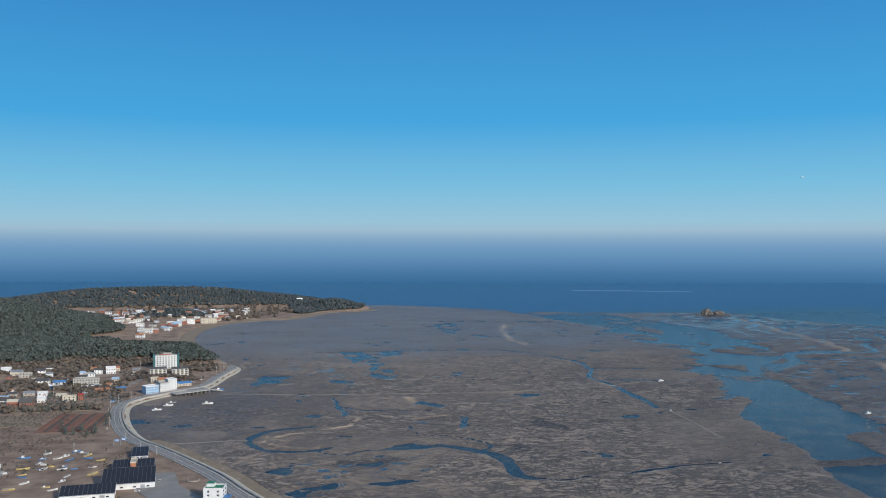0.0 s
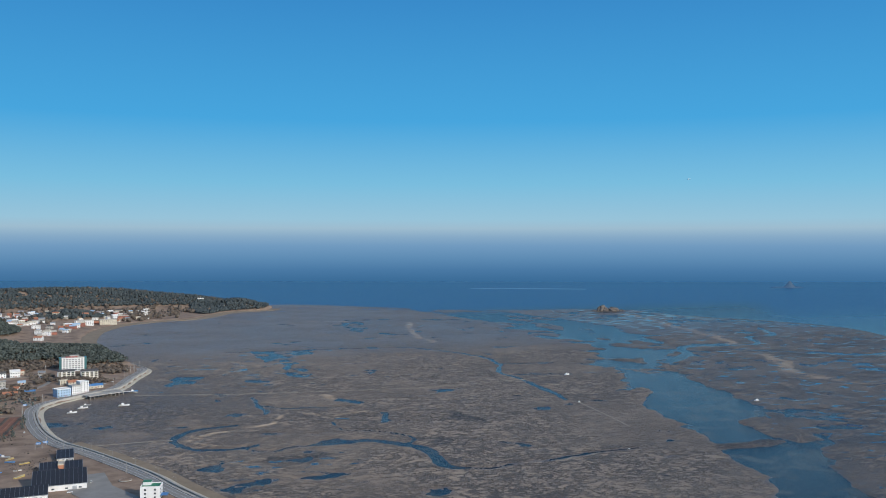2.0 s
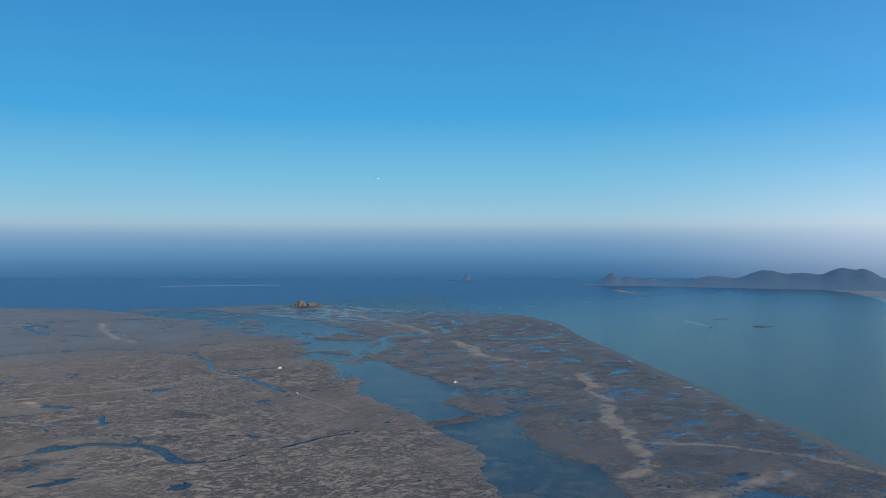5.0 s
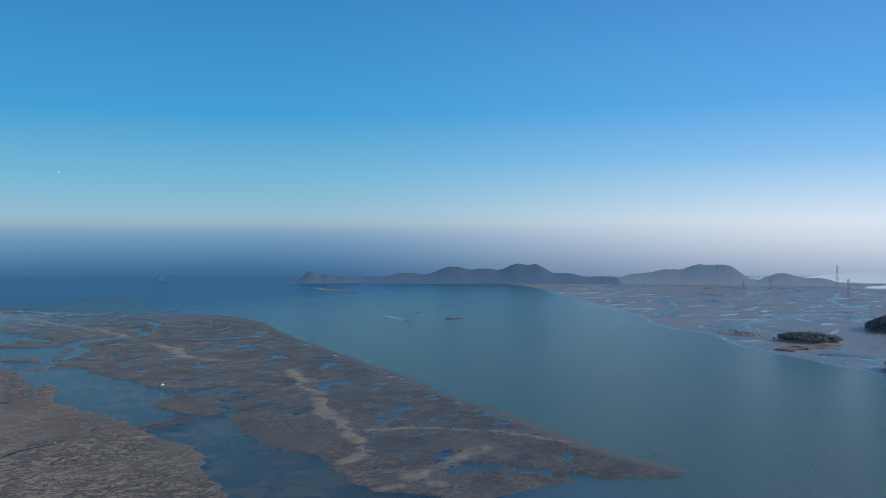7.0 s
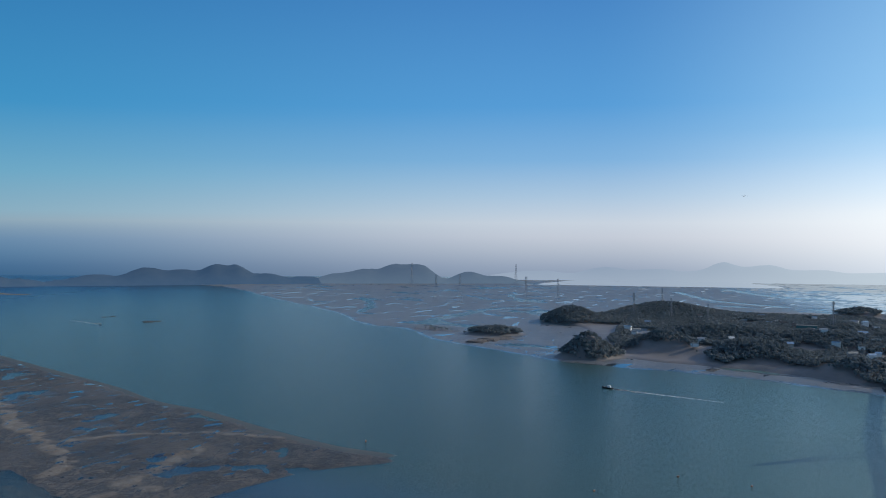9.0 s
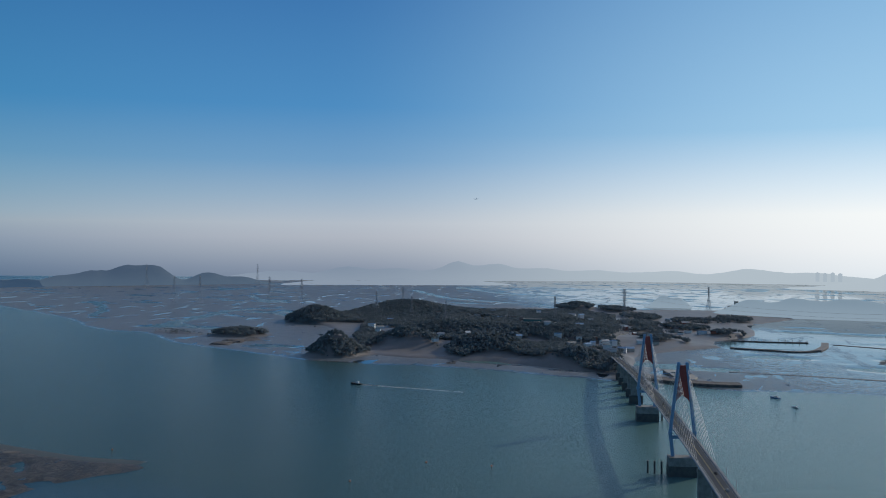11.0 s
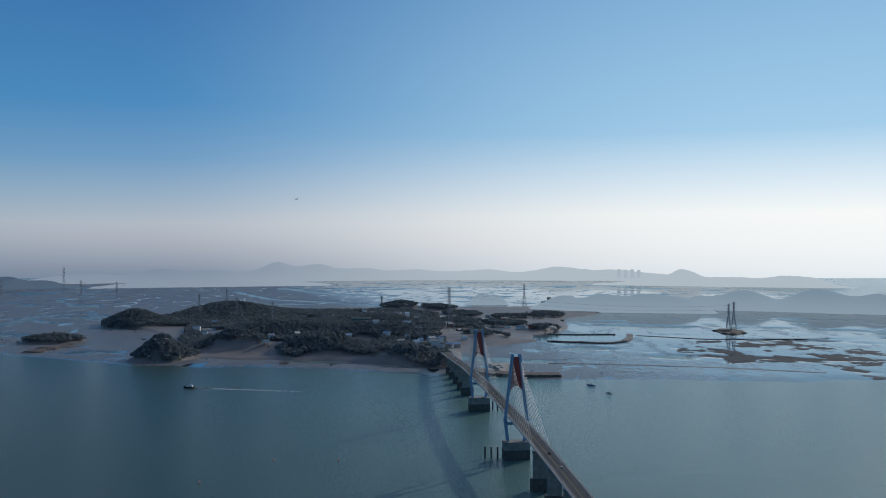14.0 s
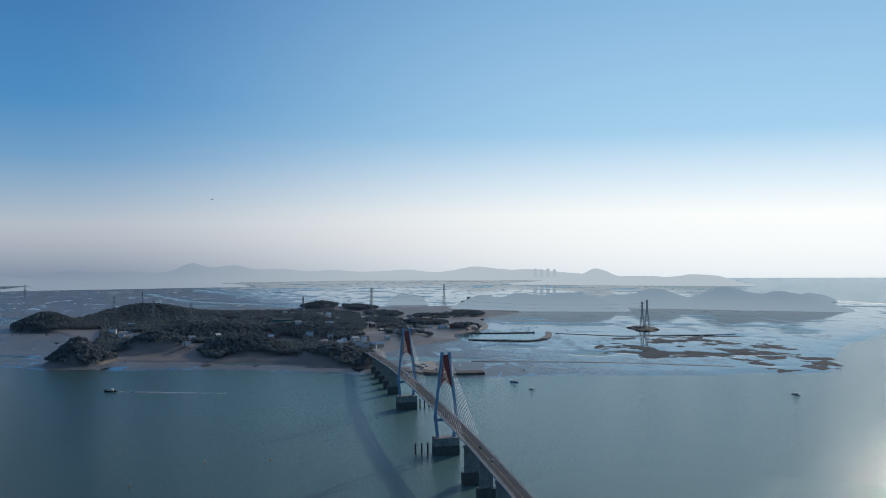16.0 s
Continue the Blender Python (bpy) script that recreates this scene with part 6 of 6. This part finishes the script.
rocks("reef", 2028, 1176, [(0, 0, 10, 1.2), (-24, 12, 8, 0.8)], "small dark reef awash in the strait", M_TIDE)
rocks("shore_rock", 1270, -262, [(0, 0, 12, 3), (14, -8, 8, 2)], "dark rocks on the far beach", M_TIDE)
rocks("shore_rock", 262, -338, [(0, 0, 26, 3.5), (-30, 6, 16, 2.5), (24, -14, 18, 3)], "dark rocky shoal beside the bridge", M_TIDE)
rocks("islet_rock", 1640, 128, [(0, 0, 30, 5), (-35, 20, 30, 4), (30, -30, 24, 4)], "low dark rocky spit", M_ROCK)
rocks("pylon_mound", 1435, -1320, [(0, 0, 42, 6), (30, -20, 34, 4), (-30, 20, 30, 4)], "dark rocky mound carrying two pylons", M_ROCK)


def airliner(m):
    t = thing("airliner", m, "tiny airliner flying low over the sea haze", "aircraft")
    part("fuselage", Geo().rod((-16, 0, 0), (12, 0, 0), 1.5, 1.6, 8).rod((12, 0, 0), (17, 0, -0.2), 1.6, 0.4, 8), M_WHITE, t)
    for s in (-1, 1):
        part("wing", Geo().add([(3, s * 1.2, -0.6), (-2, s * 1.2, -0.6), (-8, s * 15, 0.6), (-6.4, s * 15, 0.6), (3, s * 1.2, -0.2), (-2, s * 1.2, -0.2), (-8, s * 15, 0.8), (-6.4, s * 15, 0.8)],
                               [(3, 2, 1, 0), (4, 5, 6, 7), (0, 1, 5, 4), (1, 2, 6, 5), (2, 3, 7, 6), (3, 0, 4, 7)]), M_WHITE, t)
    part("tail_fin", Geo().add([(-16, -0.2, 1), (-11, -0.2, 1), (-15, -0.2, 6), (-17, -0.2, 6), (-16, 0.2, 1), (-11, 0.2, 1), (-15, 0.2, 6), (-17, 0.2, 6)], [(3, 2, 1, 0), (4, 5, 6, 7), (0, 1, 5, 4), (1, 2, 6, 5), (2, 3, 7, 6), (3, 0, 4, 7)]), M_WHITE, t)


airliner(pose(2600, 3400, 520, 0, 0, -140))
airliner(pose(4100, -840, 418, 0, 0, 10))


# ---------------- lattice pylons and their lines ----------------
def pylon(x, y, z, h, turn=0.0, label="tall grey steel lattice power pylon", steel=M_PYLON, k=1.0):
    t = thing("power_pylon", pose(x, y, z, 0, 0, turn), label, "pylon", "power pylons across the bay")
    b, w = h * 0.085, h * 0.02

    def at(u):
        return b + (w - b) * min(1.0, u / 0.62) if u < 0.62 else w

    for sx in (-1, 1):
        for sy in (-1, 1):
            g = Geo()
            for u0, u1 in ((0, 0.62), (0.62, 1.0)):
                g.rod((sx * at(u0), sy * at(u0), u0 * h), (sx * at(u1), sy * at(u1), u1 * h), 0.50 * k, 0.40 * k, 4)
            part("leg", g, steel, t)
    g = Geo()
    us = [0, 0.16, 0.30, 0.42, 0.53, 0.62, 0.70, 0.78, 0.86, 0.94, 1.0]
    for u0, u1 in zip(us, us[1:]):
        c = [(-1, -1), (1, -1), (1, 1), (-1, 1)]
        for (ax, ay), (bx, by) in zip(c, c[1:] + c[:1]):
            g.rod((ax * at(u0), ay * at(u0), u0 * h), (bx * at(u1), by * at(u1), u1 * h), 0.26 * k, 0.26 * k, 3)
            g.rod((bx * at(u0), by * at(u0), u0 * h), (ax * at(u1), ay * at(u1), u1 * h), 0.26 * k, 0.26 * k, 3)
    part("bracing", g, steel, t)
    for u, ln in ((0.68, 0.105), (0.80, 0.115), (0.92, 0.095)):
        for e in (-1, 1):
            g = Geo()
            for q in (-1, 1):
                g.rod((e * w, q * w, u * h), (e * ln * h, 0, u * h + 0.6), 0.34 * k, 0.24 * k, 4)
            g.rod((e * w, 0, u * h + 0.035 * h), (e * ln * h, 0, u * h + 0.6), 0.26 * k, 0.2 * k, 4)
            part("cross_arm", g, steel, t)
    return t


def ph(x, y):
    return max(0.3, float(pen_height(np.array([float(x)]), np.array([float(y)]))[0]))


PYLONS = [(2609, 100, 94), (2586, 0, 88), (2165, -203, 72), (2274, -286, 78), (2090, -290, 64), (1960, -360, 60), (1822, -601, 78), (1597, -690, 108), (2330, -1230, 72), (2760, 330, 92), (2820, 420, 90), (3560, 640, 108), (3700, 200, 104)]
for x, y, top in PYLONS:
    z = ph(x, y) - 0.5
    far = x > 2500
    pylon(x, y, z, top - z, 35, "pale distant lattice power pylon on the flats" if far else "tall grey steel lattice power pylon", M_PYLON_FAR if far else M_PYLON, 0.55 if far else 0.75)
pylon(1428, -1312, 4, 63, 35, "one of two grey lattice pylons on a rocky mound")
pylon(1440, -1336, 4, 66, 35, "one of two grey lattice pylons on a rocky mound")


def power_line(a, b, sag, label="thin sagging power line between pylons"):
    g = Geo()
    a, b = Vector(a), Vector(b)
    for dz in (0, -9):
        last = None
        for k in range(13):
            u = k / 12
            p = a.lerp(b, u) + Vector((0, 0, dz - 4 * sag * u * (1 - u)))
            if last is not None:
                g.rod(last, p, 0.16, 0.16, 3)
            last = p
    single("power_line", g, M_PYLON, label, "power line", "power lines")


for i, j in ((0, 2), (1, 3), (2, 4), (3, 6), (6, 7), (7, 8)):
    (xa, ya, za), (xb, yb, zb) = PYLONS[i], PYLONS[j]
    power_line((xa, ya, za - 6), (xb, yb, zb - 6), 14)
power_line((1597, -690, 102), (1434, -1320, 62), 16)


# ---------------- settlement on the peninsula ----------------
rs = random.Random(52)
spots = []
while len(spots) < 78:
    if rs.random() < 0.62:
        x, y = rs.uniform(1260, 1950), rs.uniform(-1000, -480)
    else:
        x, y = rs.uniform(1500, 2350), rs.uniform(-560, -40)
    e = float(signed(np.array([x]), np.array([y]), PEN)[0])
    if e < 25 or ph(x, y) > 16 or any(math.hypot(x - a, y - b) < 19 for a, b in spots):
        continue
    spots.append((x, y))
for x, y in spots:
    wl, rf = rs.choice(WALLS), rs.choice(ROOFS[:5])
    house(x, y, rs.uniform(60, 110), rs.uniform(9, 18), rs.uniform(8, 13), rs.choice((4, 6.5, 6.5, 9)), wl, rf, f"{WORDS[wl]} house with a {WORDS[rf]} roof on the peninsula", rs.random() < 0.4, 3, 2, ph(x, y), "houses on the peninsula")
for k, (x, y) in enumerate(((1626, -505), (1593, -519), (1511, -519), (1428, -522), (1482, -554), (1376, -537), (1540, -597), (1282, -552), (1426, -606), (1671, -546), (1647, -572), (1624, -600), (1432, -258), (1468, -274), (1801, -165), (1750, -180), (1700, -172), (1900, -690), (1860, -700), (1940, -680), (2120, -640), (2080, -650))):
    house(x, y, 62 + (k * 29) % 50, 11 + k % 4 * 2, 9, 6 + k % 3 * 2, M_WHITE, (M_CONC, M_METAL, M_PALEBLUE)[k % 3], "pale flat-roofed house in a clearing of the peninsula's woods", k % 2 == 0, 3, 2, ph(x, y) + 3, "houses in the wood's clearings")
house(1720, -520, 70, 40, 14, 24, M_POOL, M_CONC, "pale green slab apartment block above the trees", True, 10, 7, ph(1720, -520))
house(1700, -570, 70, 14, 14, 16, M_CONC, M_CONC, "grey tower house above the trees", True, 3, 5, ph(1700, -570))
house(1330, -560, 70, 16, 14, 14, M_WHITE, M_CONC, "pale blue-white house near the bridge end", True, 4, 4, ph(1330, -560))
for dx, dy, w, h, label in ((0, 0, 34, 16, "large pale plant building on the far point"), (26, -22, 12, 30, "slim pale plant tower on the far point"), (44, -44, 20, 24, "pale plant block on the far point"), (-20, 24, 26, 10, "low pale shed of the plant")):
    house(2250 + dx, -1270 + dy, 60, w, 14, h, M_CONC, M_CONC, label, True, 4, 3, ph(2250 + dx, -1270 + dy))
single("road_peninsula", ribbon("road_peninsula", smooth_line([(1115, -502), (1180, -520), (1260, -545), (1400, -590), (1560, -660), (1760, -780)]), 10, lambda x, y: ph(x, y) + 0.6 if x > 1200 else max(ph(x, y) + 0.6, 25 - (x - 1115) * 0.1), M_ROAD, 2), M_ROAD, "grey road running on from the bridge", "road", kind="structure")
single("embankment", ribbon("embankment", smooth_line([(1090, -520), (1030, -560), (1000, -600), (985, -640)]), 26, 4.5, M_ROCK, 6), M_ROCK, "dark rocky quay beside the bridge end", "embankment", kind="structure")
single("quay_house_base", ribbon("quay", [(1020, -560), (1060, -590), (1130, -600)], 34, 4.2, M_CONC, 5), M_CONC, "concrete quay apron by the bridge end", "quay", kind="structure")


# harbour basin, its breakwaters and the long causeway
def breakwater(pts, wide, z, label, mat=M_ROCK):
    single("breakwater", ribbon("breakwater", smooth_line(pts), wide, z, mat, z + 1.5), mat, label, "breakwater", kind="structure")


breakwater([(1413, -839), (1370, -890), (1337, -940), (1350, -985)], 9, 3.0, "grey rubble breakwater closing the harbour basin")
breakwater([(1350, -985), (1400, -1030), (1462, -1070)], 14, 3.5, "broad rubble breakwater arm", M_PIER)
breakwater([(1530, -900), (1500, -960), (1474, -1040)], 6, 3.0, "slim inner breakwater with posts")
breakwater([(1440, -1075), (1390, -1120), (1330, -1170), (1300, -1250), (1240, -1420)], 6, 1.8, "long low causeway over the wet flats", M_TIDE)
single("water_basin", ribbon("basin", [(1470, -850), (1440, -930), (1415, -1010)], 110, 1.3, M_POOL, 0.3), M_POOL, "pale turquoise water standing in the harbour basin", "water", kind="structure")
for k in range(12):
    x, y = 1530 - 5 * k, -895 - 13 * k
    t = thing("harbour_post", pose(x, y, 2.5), "pale post along the inner breakwater", "post", "posts along the breakwater")
    part("shaft", Geo().rod((0, 0, 0), (0, 0, 5), 0.6, 0.6, 6), M_CONC, t)
    part("cap", Geo().rod((0, 0, 5), (0, 0, 5.4), 0.8, 0.6, 6), M_WHITE, t)
rs = random.Random(19)
for k in range(14):
    x, y = rs.uniform(1010, 1130), rs.uniform(-610, -560)
    boat(pose(x, y, 4.2, 0, 0, rs.uniform(0, 180)), rs.uniform(6, 10), rs.choice((M_WHITE, M_BLUE, M_METAL)), "small boat laid up on the quay by the bridge end", rs.random() < 0.5, False, "boats on the quay")

# far apartment blocks on the hazy shore, their walls emitting the haze colour
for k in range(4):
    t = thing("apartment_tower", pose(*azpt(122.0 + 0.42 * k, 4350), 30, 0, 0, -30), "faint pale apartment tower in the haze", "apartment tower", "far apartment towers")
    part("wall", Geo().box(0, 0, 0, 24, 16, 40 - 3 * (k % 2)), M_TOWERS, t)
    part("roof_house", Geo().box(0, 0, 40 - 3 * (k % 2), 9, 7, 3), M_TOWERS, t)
# long pale slick far out, and the far boat's wake
single("water_slick", ribbon("slick", [azpt(23.5, 4150, 0, 0), azpt(27, 4170, 0, 0), azpt(31, 4150, 0, 0)], 70, 0.06, M_SLICK, 0.05), M_SLICK, "long pale streak of slack water far out", "water", kind="structure")
wake(1822, 1098, -124, 150, "short white wake of a distant boat")
boat(pose(1818, 1092, -0.3, 0, 0, -124), 14, M_WHITE, "distant white motor boat under way", True, False)


# tracks worn over the mud, and the low sandbar in the strait
for pts, w, label in (([(20, 1226), (100, 1203), (175, 1183), (327, 1157), (430, 1148), (562, 1164), (645, 1184)], 2.8, "pale straight track over the mud from the landing stage"), ([(-80, 926), (-20, 928), (43, 928)], 2.6, "pale short track over the mud from the seawall"),
                      ([(549, 965), (540, 900), (523, 809)], 2.4, "dark straight track along a creek in the mud")):
    single("mud_track", ribbon("track", smooth_line(pts, 10), w, lambda x, y: max(0.2, float(flat_height(np.array([x]), np.array([y]))[0])) + 0.16, M_TRACK, 0.7), M_TRACK, label, "track", kind="structure")
single("water_shallows", ribbon("shallows", [p for p in offset_line(FLAT_EDGE, 7) if p[1] < 2100 and p[0] > 640], 18, 0.05, M_SHALLOW, 0.04), M_SHALLOW, "silty shallow water along the edge of the flat", "water", kind="structure")
single("ground_sandbar", ribbon("sandbar", smooth_line([(2960, 2210), (2880, 2110), (2850, 2040), (2840, 1960)]), 40, 0.35, M_FIELD, 0.5), M_FIELD, "low pale sandbar awash in the strait", "sandbar", kind="structure")


# low brown bank and dark reef on the far flats, buoys in the strait
single("ground_mud_bank", ribbon("bank", smooth_line([(1120, -690), (1060, -790), (983, -909), (920, -985), (862, -1050)]), 9, 1.35, M_PENLAND, 1.6), M_PENLAND, "long low brown bank across the wet flats", "mud bank", kind="structure")


def reef_height(x, y):
    """A weedy bank cut by rills, highest along its middle."""
    wx, wy = warp(x, y, 70, 70, 501)
    d = signed(wx, wy, REEF)
    return 1.75 * ease(d, -16, 22) - 0.55 + 2.6 * (fbm(x, y, 40, 511) - 0.60) + 1.0 * (fbm(x, y, 9, 513) - 0.5)


REEF = [(1319, -1138), (1280, -1309), (1208, -1394), (1112, -1406), (983, -1320), (863, -1300), (750, -1160), (775, -1060), (838, -1085), (960, -1090), (988, -1011), (1045, -960), (1171, -980)]
reef_bank = sheet("ground_reef", 700, 1420, -1420, -720, 4.0, reef_height, M_REEF, lambda x, y, z: z > 0.35)
tagged(reef_bank, "dark weedy reef spread over the wet flats", "reef", kind="structure")
for x, y in ((594, -192), (616, -134), (706, 168), (560, -60)):
    t = thing("buoy", pose(x, y, 0), "small faded mooring buoy floating in the strait", "buoy", "buoys in the strait")
    part("float", Geo().rod((0, 0, -0.5), (0, 0, 0.9), 0.9, 0.8, 10), M_BUOY, t)
    part("topmark", Geo().rod((0, 0, 0.9), (0, 0, 2.0), 0.12, 0.1, 6), M_WHITE, t)

# round planting bed on the forecourt, dry grass and shrubs on the open land
bed = thing("planting_bed", pose(-9, 768, 3.7), "round brown planting bed with a pale kerb", "planting bed")
part("kerb", Geo().rod((0, 0, 0), (0, 0, 0.45), 5.4, 5.3, 28), M_CONC, bed)
part("soil", Geo().rod((0, 0, 0.4), (0, 0, 0.6), 4.9, 4.6, 28), M_LAND, bed)
woods("dry_grass", scatter(-280, -62, 690, 1180, 5200, lambda x, y: (fbm(x, y, 40, 451) > 0.5) & (signed(x, y, COAST + [(-600, 1600), (-600, 500)]) > 24), 21), land_height, M_SCRUB, "tufts of dry brown grass on the open land", 1, 0.8, 0.5, 16, "grass")
woods("shrubs", scatter(-270, -100, 1130, 1260, 420, lambda x, y: fbm(x, y, 25, 455) > 0.48, 22), land_height, M_PINE, "small clipped evergreen shrubs in the gardens", 1, 1.1, 1.0, 17, "shrubs")
